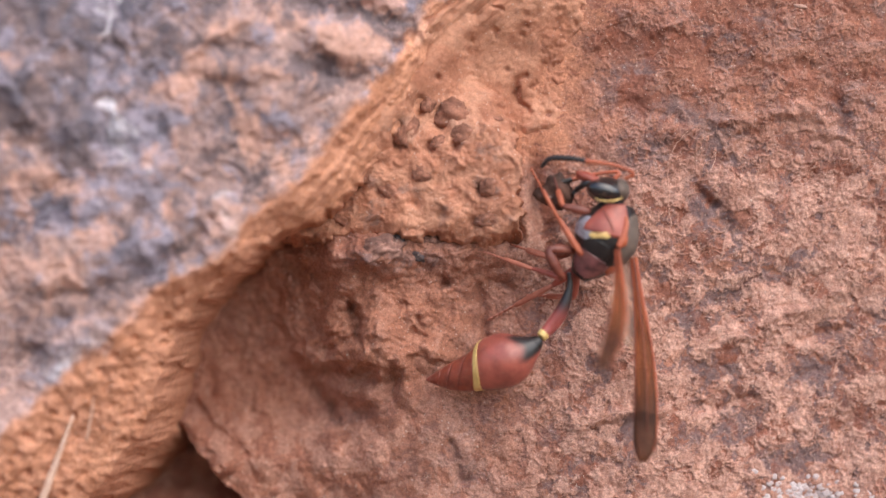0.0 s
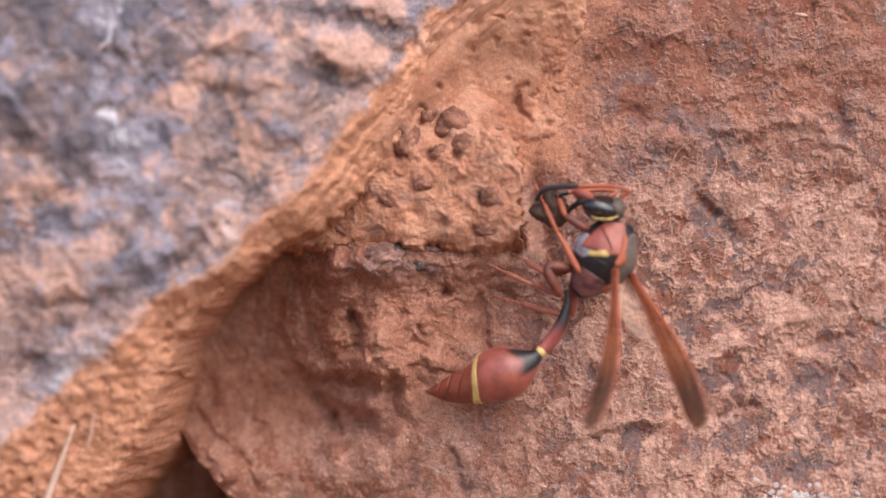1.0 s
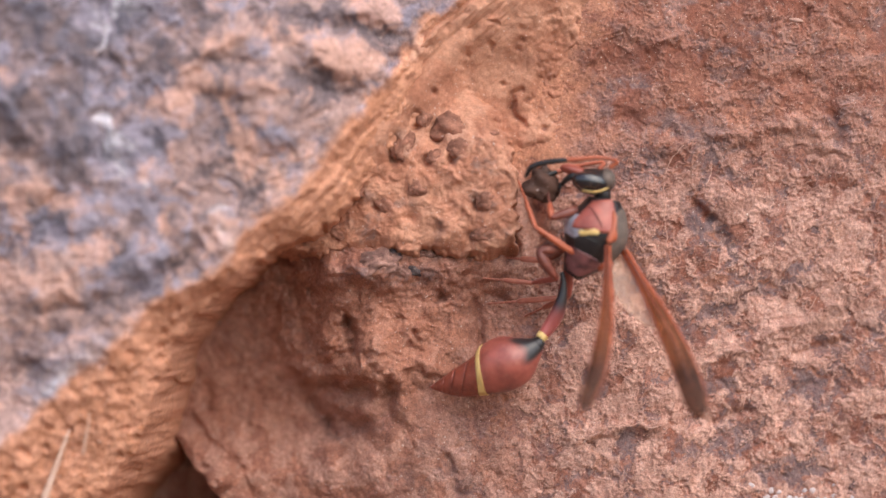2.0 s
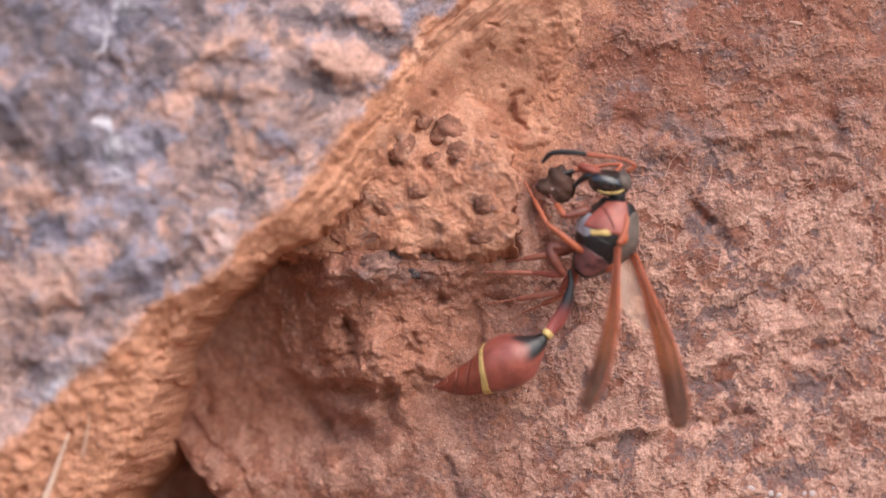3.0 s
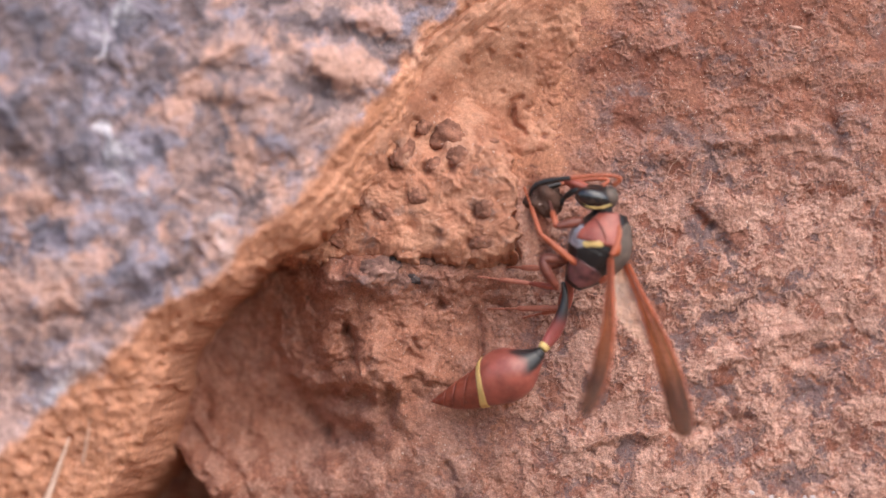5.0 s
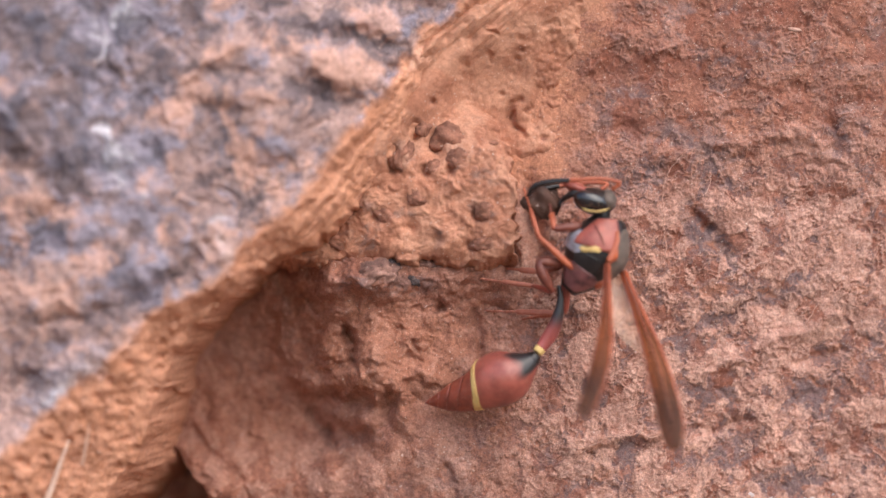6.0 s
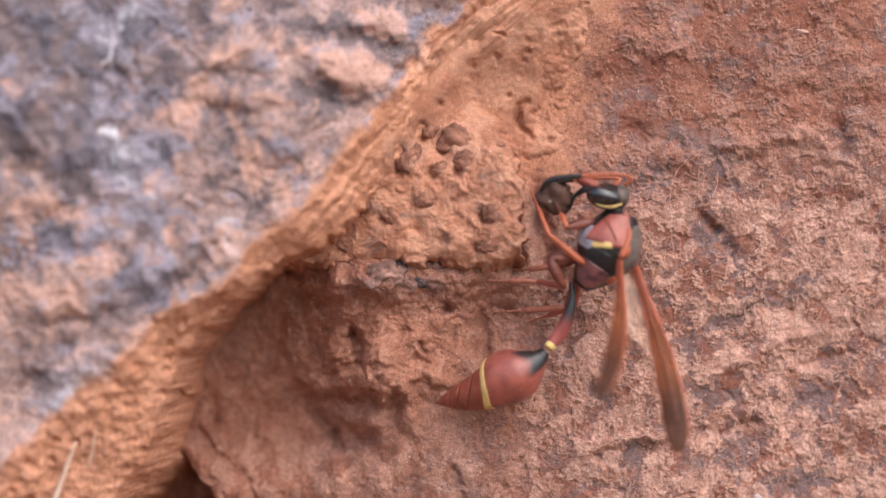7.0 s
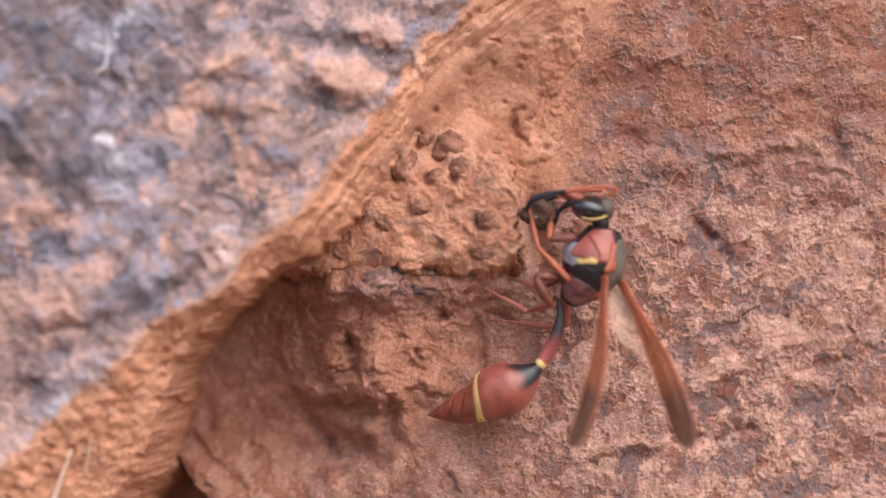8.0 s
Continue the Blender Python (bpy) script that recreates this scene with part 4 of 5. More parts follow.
def build_root(points, width):
    n = len(points) * 8
    run = [p.to_2d() for p in curve_points([Vector((*c, 0)) for c in points], n)]
    run = [p + Vector((noise.noise((p.x, p.y, 3.0)), noise.noise((p.x, p.y, 9.0)))) * 0.35 for p in run]
    pts = [here((p.x, p.y, ground_at(p, -0.045))) for p in run]
    base = pts[0].copy()
    bm = bmesh.new()
    tube(bm, [p - base for p in pts], [width * MM * (0.8 + 0.5 * abs(noise.noise((k * 0.7, 1.0, width)))) for k in range(n)], 6)
    return tagged(part("root_thread", bm, ROOT, at=base), "fine dusty root thread clinging to the rock face", "root", "root threads on the rock face")


ROOT = earth("dusty_root", ((0.34, 0.18, 0.135), (0.46, 0.27, 0.205), (0.55, 0.35, 0.28)), (), 0.3)


def build_grit():
    """Loose mineral grains all over the face."""
    rng = np.random.RandomState(12)
    us, vs = rng.uniform(-6, 44, 700), rng.uniform(-26, 26, 700)
    tops = np.maximum(face_height(us, vs), nest_height(us, vs))
    bm = bmesh.new()
    for u, v, top in zip(us, vs, tops):
        size = rng.choice((0.045, 0.06, 0.085, 0.14), p=(0.5, 0.34, 0.14, 0.02))
        m = Matrix.Translation(here((u, v, top + size * 0.3))) @ Euler(rng.rand(3) * 6).to_matrix().to_4x4() @ Matrix.Diagonal((size * MM, size * MM * 0.8, size * MM * 0.6, 1))
        bmesh.ops.create_icosphere(bm, subdivisions=1, radius=1.0, matrix=m)
    return bm


# ---- the wasp ----
ORIGIN = (14.19, 0.56, 7)
THORAX_AXIS = ((15.42, 3.52, 7), (15.06, 2.20, 7), (14.40, 0.56, 7), (13.39, -1.28, 6.8), (11.97, -3.12, 6.5))


def from_origin(p, pivot=ORIGIN):
    return vec(p) - vec(pivot)


def body_ring(path, ra, rb, s, ang, proud):
    """A point on a bulging tube: s along it, ang round it (0 the back, 90 the near flank, 180 the belly)."""
    n = len(path)
    x = s * (n - 1)
    i = min(int(x), n - 2)
    f = x - i
    c = path[i].lerp(path[i + 1], f)
    t = (path[min(i + 2, n - 1)] - path[max(i - 1, 0)]).normalized()
    b = Vector((0, -1, 0))
    b = (b - t * b.dot(t)).normalized()
    a = b.cross(t)
    if a.x < 0:
        a = -a
    A, B = ra[i] + (ra[i + 1] - ra[i]) * f + proud, rb[i] + (rb[i + 1] - rb[i]) * f + proud
    return c + (a * cos(ang) * A + b * sin(ang) * B) * MM


def shell(path, ra, rb, s0, s1, a0, a1, proud=0.0, thick=0.0, ns=16, na=20, skew=0.0, round_off=0.0, flare=0.0, tilt=0.0):
    """A piece of a bulging tube; with a thickness it is a plate with closed rims."""
    bm = bmesh.new()
    layers = [proud] if not thick else [proud, proud - thick]
    grids = []
    whole = abs(a1 - a0) >= 360
    for lay in layers:
        grid = []
        for i in range(ns + 1):
            s = s0 + (s1 - s0) * i / ns
            pinch = round_off * (2 * i / ns - 1) ** 4
            row = []
            for k in range(na if whole else na + 1):
                f = k / na
                lo, hi = a0 + pinch * (a1 - a0) / 2, a1 + flare * (i / ns - 1) - pinch * (a1 - a0) / 2
                row.append(bm.verts.new(body_ring(path, ra, rb, min(max(s + skew * (f - 0.5) + tilt * cos(radians(a0 + (a1 - a0) * f)), 0), 1), radians(lo + (hi - lo) * f), lay)))
            grid.append(row)
        grids.append(grid)
    for grid in grids:
        for i in range(ns):
            for k in range(len(grid[0]) - (0 if whole else 1)):
                bm.faces.new((grid[i][k], grid[i + 1][k], grid[i + 1][(k + 1) % len(grid[0])], grid[i][(k + 1) % len(grid[0])]))
    if thick:
        g, h = grids
        for i in range(ns):
            for k in (0, -1):
                if not whole:
                    bm.faces.new((g[i][k], g[i + 1][k], h[i + 1][k], h[i][k]))
        for k in range(len(g[0]) - (0 if whole else 1)):
            for i in (0, -1):
                k2 = (k + 1) % len(g[0])
                bm.faces.new((g[i][k], g[i][k2], h[i][k2], h[i][k]))
    elif whole:
        bm.faces.new(grids[0][0])
        bm.faces.new(grids[0][-1][::-1])
    bmesh.ops.recalc_face_normals(bm, faces=bm.faces)
    return bm


def saddle_mark(bm, ns, na):
    """The black mark at the base of the gaster, two-lobed, melting into the red."""
    layer = bm.verts.layers.float.new("black")
    for k, vert in enumerate(bm.verts):
        f, ang = (k // na) / ns, 360 * (k % na) / na
        reach = 0.08 + 0.12 * exp(-((ang - 118) / 72) ** 4) + 0.08 * exp(-((ang - 68) / 22) ** 2) + 0.1 * exp(-((ang - 160) / 30) ** 2)
        vert[layer] = float(max(smooth(reach + 0.05, reach - 0.05, f), 0.55 * smooth(45, 5, min(ang, 360 - ang)) * smooth(0.3, 0.55, f)))


def smooth_tube(points, ra, rb, pivot, n=28):
    path = curve_points([from_origin(p, pivot) for p in points], n)
    grow = lambda vals: [float(x) for x in smooth_values(vals, n)]
    return path, grow(ra), grow(rb)


def smooth_values(vals, n):
    pts = curve_points([Vector((v, 0, 0)) for v in vals], n)
    return [max(p.x, 0.02) for p in pts]


def wing_mesh(wide, fold, curl):
    """A long folded wing hanging from its root: a curved film with a thickness."""
    bm = bmesh.new()
    ns, nw = 26, 6
    grids = []
    for lay in (0.0, 0.03):
        grid = []
        for i in range(ns + 1):
            f = i / ns
            w = wide * (0.26 + 0.74 * smooth(0.0, 0.72, f)) * (1 - smooth(0.86, 1.04, f) ** 2 * 0.9)
            row = []
            for k in range(nw + 1):
                x = k / nw
                bow = 0.5 * sin(pi * x) * fold + 0.05 * sin(9 * x + 7 * f)
                row.append(bm.verts.new(Vector(((x - 0.42) * w + 0.7 * sin(f * pi) * wide * 0.2 - curl * f ** 3, -(bow + lay), -f * WING_LENGTH)) * MM))
            grid.append(row)
        grids.append(grid)
    for grid in grids:
        for i in range(ns):
            for k in range(nw):
                bm.faces.new((grid[i][k], grid[i + 1][k], grid[i + 1][k + 1], grid[i][k + 1]))
    g, h = grids
    for i in range(ns):
        for k in (0, -1):
            bm.faces.new((g[i][k], g[i + 1][k], h[i + 1][k], h[i][k]))
    for k in range(nw):
        for i in (0, -1):
            bm.faces.new((g[i][k], g[i][k + 1], h[i][k + 1], h[i][k]))
    bmesh.ops.recalc_face_normals(bm, faces=bm.faces)
    return bm


def wing_vein(wide, at, f0, f1, radius, fold, curl):
    bm = bmesh.new()
    pts = []
    for i in range(12):
        f = f0 + (f1 - f0) * i / 11
        w = wide * (0.26 + 0.74 * float(smooth(0.0, 0.72, np.float64(f)))) * (1 - float(smooth(0.86, 1.04, np.float64(f))) ** 2 * 0.9)
        bow = 0.5 * sin(pi * at) * fold + 0.04
        pts.append(Vector(((at - 0.42) * w + 0.7 * sin(f * pi) * wide * 0.2 - curl * f ** 3, -bow, -f * WING_LENGTH)) * MM)
    tube(bm, pts, [radius * MM * (1 - 0.6 * i / 11) for i in range(12)], 6)
    return bm


def hind_wing_mesh():
    """A short pale film beside the folded forewing."""
    bm = bmesh.new()
    ns, nw = 16, 5
    for lay in (0.0, 0.02):
        grid = []
        for i in range(ns + 1):
            f = i / ns
            w = 2.2 * sin(pi * min(f * 0.9 + 0.06, 1.0)) ** 0.7
            grid.append([bm.verts.new(Vector((-0.1 - w * k / nw, 0.25 * sin(pi * k / nw) + 0.1 + lay, -f * 0.46 * WING_LENGTH)) * MM) for k in range(nw + 1)])
        for i in range(ns):
            for k in range(nw):
                bm.faces.new((grid[i][k], grid[i + 1][k], grid[i + 1][k + 1], grid[i][k + 1]))
    bmesh.ops.recalc_face_normals(bm, faces=bm.faces)
    return bm


def pale_film():
    """Almost clear membrane with a faint straw tint."""
    mat, nodes, links, bsdf = material("pale_wing_film")
    see, both = nodes.new("ShaderNodeBsdfTransparent"), nodes.new("ShaderNodeMixShader")
    tone = noise_node(nodes, links, 500, 4, 0.6)
    links.new(ramp(nodes, links, tone, (0.3, (0.4, 0.26, 0.19)), (0.7, (0.62, 0.45, 0.36))), bsdf.inputs["Base Color"])
    bsdf.inputs["Roughness"].default_value = 0.35
    see.inputs["Color"].default_value = (0.98, 0.9, 0.84, 1)
    both.inputs["Fac"].default_value = 0.72
    links.new(bsdf.outputs["BSDF"], both.inputs[1])
    links.new(see.outputs["BSDF"], both.inputs[2])
    links.new(both.outputs["Shader"], nodes["Material Output"].inputs["Surface"])
    return mat


def build_wing(wasp, root, wide, fold, curl, label):
    wing = part("wing", wing_mesh(wide, fold, curl), WING, wasp, label, at=from_origin(root))
    part("vein", wing_vein(wide, 0.97, 0.0, 0.95, 0.16, fold, curl), ORANGE, wing)
    part("vein", wing_vein(wide, 0.55, 0.0, 0.85, 0.07, fold, curl), DULLRED, wing)
    part("vein", wing_vein(wide, 0.04, 0.0, 0.8, 0.08, fold, curl), DULLRED, wing)
    return wing


LEG_SETS = []


def build_leg(wasp, hip, knee, foot, radii, mats, bend=(0, 0, 1), feet=()):
    """Femur (the leg) with a tibia that ends in a tarsus; feet: other stands (seconds, place) of the foot."""
    h, k, f = vec(hip), vec(knee), vec(foot)
    femur = bmesh.new()
    L1 = (k - h).length
    tube(femur, [Vector((0, 0, -L1 * x)) for x in (-0.06, 0.0, 0.2, 0.5, 0.8, 0.95, 1.0)], [radii[0] * MM * x for x in (0.4, 0.8, 1.0, 0.95, 0.75, 0.6, 0.5)], 10)
    leg = part("leg", femur, mats[0], wasp, at=h - vec(ORIGIN))
    L2 = (f - k).length
    shin = bmesh.new()
    tube(shin, [Vector((0, 0, -L2 * x)) for x in (-0.02, 0.02, 0.3, 0.55, 0.6)], [radii[1] * MM * x for x in (0.6, 0.85, 1.0, 0.9, 0.5)], 8)
    tibia = part("tibia", shin, mats[1], leg, at=Vector((0, 0, -L1)))
    toe = bmesh.new()
    # five tarsal joints, each a little flared
    for j in range(5):
        a, b = 0.59 + 0.082 * j, 0.59 + 0.082 * (j + 1)
        tube(toe, [Vector((0, 0, -L2 * (a + (b - a) * x))) for x in (0, 0.5, 1.0)], [radii[2] * MM * x for x in (0.6, 0.85, 1.0)], 6)
    tube(toe, [Vector((0, 0, -L2)), Vector((0.12 * MM, 0, -L2 - 0.16 * MM))], [radii[2] * MM * 0.6, radii[2] * MM * 0.2], 5)
    tarsus = part("tarsus", toe, mats[2], leg, at=Vector((0, 0, -L1)))
    LEG_SETS.append((leg, tibia, tarsus, hip, foot, L1, L2, k, feet))
    return leg


def build_antenna(head, pivot, base, pts, label):
    """Red scape and flagellum, the outer half black and thickened."""
    bm = bmesh.new()
    n = 30
    path = curve_points([from_origin(p, base) for p in pts], n)
    tube(bm, path, [MM * r for r in smooth_values((0.2, 0.17, 0.17, 0.2, 0.26, 0.26, 0.16), n)], 10, lambda f: 0 if f < 0.55 else 1)
    return part("antenna", bm, [ORANGE, BLACK], head, label, at=from_origin(base, pivot))


NECK = (14.91, 3.42, 7)
WAIST = (11.15, -2.81, 6.5)
RING = (9.22, -8.92, 6.2)
WING_NEAR = (15.16, -0.76, 9.4)
WING_FAR = (16.78, -1.38, 7.2)


def build_wasp():
    wasp = tagged(new("wasp"), "red and black potter wasp with amber wings on the nest rim", "wasp")
    wasp.empty_display_size = 0.002
    # thorax
    path, ra, rb = smooth_tube(THORAX_AXIS, (1.45, 2.3, 2.9, 2.25, 0.85), (1.35, 2.1, 2.6, 2.1, 0.85), ORIGIN)
    part("thorax", shell(path, ra, rb, 0, 1, 0, 360, ns=27, na=32), BLACK, wasp, "black thorax")
    part("back_plate", shell(path, ra, rb, 0.12, 0.74, -70, 62, 0.08, 0.14, round_off=0.4), GREYCH, wasp, "dull grey-brown back plate")
    seam = bmesh.new()
    tube(seam, curve_points([from_origin(p) for p in ((16.05, 2.35, 8.95), (16.05, 1.57, 9.15), (15.8, 0.56, 9.4), (15.35, -0.45, 9.55))], 14), [MM * r for r in spread((0.1, 0.24, 0.28, 0.3), 14)], 8, flat=0.6)
    part("side_seam", seam, ORANGE, wasp, "orange seam along the back plate")
    seam = bmesh.new()
    tube(seam, curve_points([from_origin(p) for p in ((13.86, 3.07, 8.75), (14.5, 2.0, 9.5), (14.92, 0.95, 9.72))], 10), [MM * r for r in spread((0.04, 0.07, 0.05), 10)], 6)
    part("collar_seam", seam, DULLRED, wasp, "dark seam across the collar plate")
    part("collar_plate", shell(path, ra, rb, 0.03, 0.5, 63, 142, 0.10, 0.16, skew=0.08, round_off=0.08, flare=12), RED, wasp, "brick-red collar plate")
    part("collar_plate", shell(path, ra, rb, 0.02, 0.5, 228, 312, 0.10, 0.16, skew=-0.10, round_off=0.2), RED, wasp, "brick-red collar plate")
    part("yellow_mark", shell(path, ra, rb, 0.49, 0.55, 86, 122, 0.13, 0.16, ns=5, skew=0.06, round_off=0.5), YELLOW, wasp, "yellow mark on the flank")
    part("breast_plate", shell(path, ra, rb, 0.36, 0.64, 116, 176, 0.07, 0.13, round_off=0.5), GREYBLACK_SHEEN, wasp, "glossy grey-black breast plate, its pale sheen painted in")
    part("scutellum", shell(path, ra, rb, 0.70, 0.82, -45, 45, 0.12, 0.2, ns=6, round_off=0.5), ORANGE, wasp, "orange-red ridge behind the back plate")
    part("side_plate", shell(path, ra, rb, 0.57, 0.74, 66, 132, 0.05, 0.12, round_off=0.45), BLACK, wasp, "black flank plate")
    part("rump_plate", shell(path, ra, rb, 0.73, 0.97, 38, 150, 0.06, 0.14, round_off=0.45), PLUM, wasp, "dark plum rump plate")
    cap = bmesh.new()
    bmesh.ops.create_uvsphere(cap, u_segments=14, v_segments=10, radius=0.55 * MM, matrix=Matrix.Diagonal((0.8, 0.7, 1.3, 1)))
    part("wing_cap", cap, ORANGE, wasp, "orange cap over the wing root", at=from_origin((15.78, 0.25, 9.2)))

    # head
    head = part("head", head_mesh(), BLACK, wasp, "black head", at=from_origin(NECK))
    eye = bmesh.new()
    bmesh.ops.create_uvsphere(eye, u_segments=20, v_segments=14, radius=MM, matrix=Matrix.Translation(from_origin((13.81, 4.77, 8.2), NECK)) @ pose(0, 0, 0, 0, 14, 0) @ Matrix.Diagonal((1.65, 0.9, 0.86, 1)))
    part("compound_eye", eye, EYE, head, "glossy black compound eye")
    eye = bmesh.new()
    bmesh.ops.create_uvsphere(eye, u_segments=20, v_segments=14, radius=MM, matrix=Matrix.Translation(from_origin((13.96, 4.82, 5.8), NECK)) @ pose(0, 0, 0, 0, 14, 0) @ Matrix.Diagonal((1.65, 0.9, 0.86, 1)))
    part("compound_eye", eye, EYE, head, "glossy black compound eye")
    bar = bmesh.new()
    tube(bar, curve_points([from_origin(p, NECK) for p in ((12.97, 4.00, 8.75), (13.77, 3.80, 9), (14.68, 3.85, 9), (15.41, 4.11, 8.6))], 12), [MM * r for r in spread((0.04, 0.085, 0.1, 0.05), 12)], 8)
    part("eye_stripe", bar, YELLOW, head, "yellow stripe behind the eye")
    vx = bmesh.new()
    bmesh.ops.create_uvsphere(vx, u_segments=16, v_segments=12, radius=MM, matrix=Matrix.Translation(from_origin((15.31, 4.85, 7.1), NECK)) @ Matrix.Diagonal((0.85, 1.7, 1.0, 1)))
    part("crown", vx, GREYCH, head, "grey-brown downy crown")
    face = bmesh.new()
    bmesh.ops.create_uvsphere(face, u_segments=16, v_segments=12, radius=MM, matrix=Matrix.Translation(from_origin((12.45, 5.87, 7.1), NECK)) @ pose(0, 0, 0, 0, 20, 0) @ Matrix.Diagonal((1.3, 1.0, 0.5, 1)))
    part("face_shield", face, RED, head, "red face shield")
    for dd in (7.7, 6.4):
        jaw = bmesh.new()
        tube(jaw, curve_points([from_origin(p, NECK) for p in ((*(12.63, 5.47), dd), (*(12.00, 5.26), dd), (11.23, 4.65, 7), (10.98, 4.04, 6.9))], 12), [MM * r for r in spread((0.36, 0.3, 0.2, 0.08), 12)], 8)
        part("mandible", jaw, BLACK, head, "long black mandible")
    near = build_antenna(head, NECK, (15.64, 5.84, 8.3), ((15.64, 5.84, 8.3), (16.22, 6.49, 8.6), (14.49, 6.74, 8.8), (12.46, 6.53, 8.8), (10.19, 6.29, 8.5), (8.68, 5.84, 8.2), (8.09, 4.88, 7.8)), "orange antenna with a black club")
    far = build_antenna(head, NECK, (14.76, 5.79, 6.2), ((14.76, 5.79, 6.2), (15.28, 6.41, 6), (13.65, 6.42, 5.8), (11.59, 6.10, 6), (9.79, 5.69, 6.2), (8.92, 4.92, 6.2), (8.77, 3.85, 6)), "orange antenna with a black club")

    # waist and gaster
    path, ra, rb = smooth_tube((WAIST, (11.31, -4.30, 6.4), (10.86, -6.35, 6.2), (10.06, -7.85, 5.9), RING), (0.2, 0.33, 0.62, 0.62, 0.4), (0.2, 0.33, 0.62, 0.62, 0.4), WAIST)
    bm = shell(path, ra, rb, 0, 0.95, 0, 360, ns=24, na=18)
    layer = bm.verts.layers.float.new("black")
    for k, vert in enumerate(bm.verts):
        vert[layer] = float(smooth(0.72, 0.38, (k // 18) / 24))
    petiole = part("petiole", bm, STALK, wasp, "slender waist stalk, black above and red below", at=from_origin(WAIST))
    part("yellow_ring", shell(path, ra, rb, 0.91, 1.0, 0, 360, 0.06, ns=4, na=18), YELLOW, petiole, "yellow ring at the stalk's end")
    path, ra, rb = smooth_tube((RING, (8.30, -9.79, 6.1), (6.98, -10.73, 5.8), (5.40, -11.48, 5.2), (3.72, -12.44, 4.5), (1.45, -13.27, 3.6), (-0.83, -13.78, 2.8)),
                               (0.36, 1.2, 2.3, 2.5, 1.85, 1.2, 0.08), (0.36, 1.2, 2.2, 2.4, 1.8, 1.15, 0.08), RING, 36)
    bm = shell(path, ra, rb, 0, 1, 0, 360, ns=48, na=48)
    saddle_mark(bm, 48, 48)
    gaster = part("gaster", bm, GASTER_RED, wasp, "glossy red gaster with a black saddle mark", at=from_origin(RING))
    part("black_base", shell(path, ra, rb, 0.0, 0.07, 0, 360, 0.02, ns=8, na=28, skew=0.0), BLACK, gaster, "black base of the gaster")
    part("yellow_band", shell(path, ra, rb, 0.60, 0.645, 0, 360, 0.06, 0.1, ns=4, na=32, tilt=0.06), YELLOW, gaster, "yellow band round the gaster")
    for s0, s1, mat in ((0.645, 0.75, DULLORANGE), (0.735, 0.83, DULLORANGE), (0.82, 0.9, DULLORANGE), (0.89, 0.97, DULLORANGE)):
        part("segment", shell(path, ra, rb, s0, s1, 0, 360, 0.045 - 0.035 * s0, 0.06, ns=5, na=28, tilt=0.06 - 0.2 * (s0 - 0.645)), mat, gaster)

    # wings
    near_wing = build_wing(wasp, WING_NEAR, 1.6, 0.7, 1.5, "folded amber wing with a smoky tip")
    far_wing = build_wing(wasp, WING_FAR, 2.15, 0.5, 0.4, "amber wing with a smoky tip")
    part("hind_wing", hind_wing_mesh(), pale_film(), far_wing, "pale translucent hind wing film")

    # legs
    red3, dusty3 = (ORANGE, ORANGE, ORANGE), (RED, DUSTYLEG, DUSTYLEG)
    build_leg(wasp, (12.08, -1.07, 8.4), (9.02, 1.47, 8.6), (7.58, 5.69, 6.2), (0.33, 0.22, 0.12), red3)
    build_leg(wasp, (12.75, 2.70, 8.0), (10.45, 2.15, 8.4), (9.85, 4.45, 6.9), (0.45, 0.3, 0.15), (DULLRED, ORANGE, DULLRED))
    thigh = bmesh.new()
    tube(thigh, curve_points([from_origin(p) for p in ((11.42, -0.87, 7.4), (10.18, -0.71, 7.8), (9.26, -0.86, 7.9), (9.67, -1.98, 7.8), (10.55, -3.31, 7.5))], 16), [MM * r for r in smooth_values((0.35, 0.45, 0.4, 0.5, 0.3), 16)], 10)
    part("thigh", thigh, DULLRED, wasp, "dark red bent thigh")
    build_leg(wasp, (10.55, -3.31, 7.5), (8.03, -2.98, 5.2), (*(3.74, -2.47), ground_at((3.74, -2.47), 0.2)), (0.3, 0.24, 0.13), dusty3, feet=((0.0, (2.84, -1.95)), (0.4, (2.84, -1.95)), (0.8, (3.74, -2.47))))
    build_leg(wasp, (11.32, -0.87, 5.2), (9.36, -1.59, 5.4), (*(6.11, -1.53), ground_at((6.11, -1.53), 0.2)), (0.5, 0.3, 0.15), (DULLRED, DUSTYLEG, DUSTYLEG))
    build_leg(wasp, (11.83, -2.52, 5.4), (10.84, -5.16, 4.6), (*(4.32, -5.47), ground_at((4.32, -5.47), 0.2)), (0.45, 0.28, 0.14), dusty3, feet=((0.0, (3.47, -8.89)), (0.4, (3.47, -8.89)), (0.8, (4.32, -5.47))))
    build_leg(wasp, (11.83, -2.62, 5.4), (11.66, -5.11, 4.6), (*(7.68, -6.26), ground_at((7.68, -6.26), 0.2)), (0.45, 0.28, 0.14), dusty3)
    return wasp, head, near, far, petiole, gaster, near_wing, far_wing


def head_mesh():
    bm = bmesh.new()
    bmesh.ops.create_uvsphere(bm, u_segments=28, v_segments=20, radius=MM, matrix=Matrix.Translation(from_origin((14.19, 4.75, 7), NECK)) @ pose(0, 0, 0, 0, 8, 0) @ Matrix.Diagonal((1.95, 1.9, 1.2, 1)))
    neck = [Vector((0.1 * MM, 0, -0.9 * MM)), Vector((0, 0, 0)), Vector((-0.1 * MM, 0, 0.9 * MM))]
    tube(bm, neck, [0.6 * MM, 0.75 * MM, 0.9 * MM], 14)
    return bm


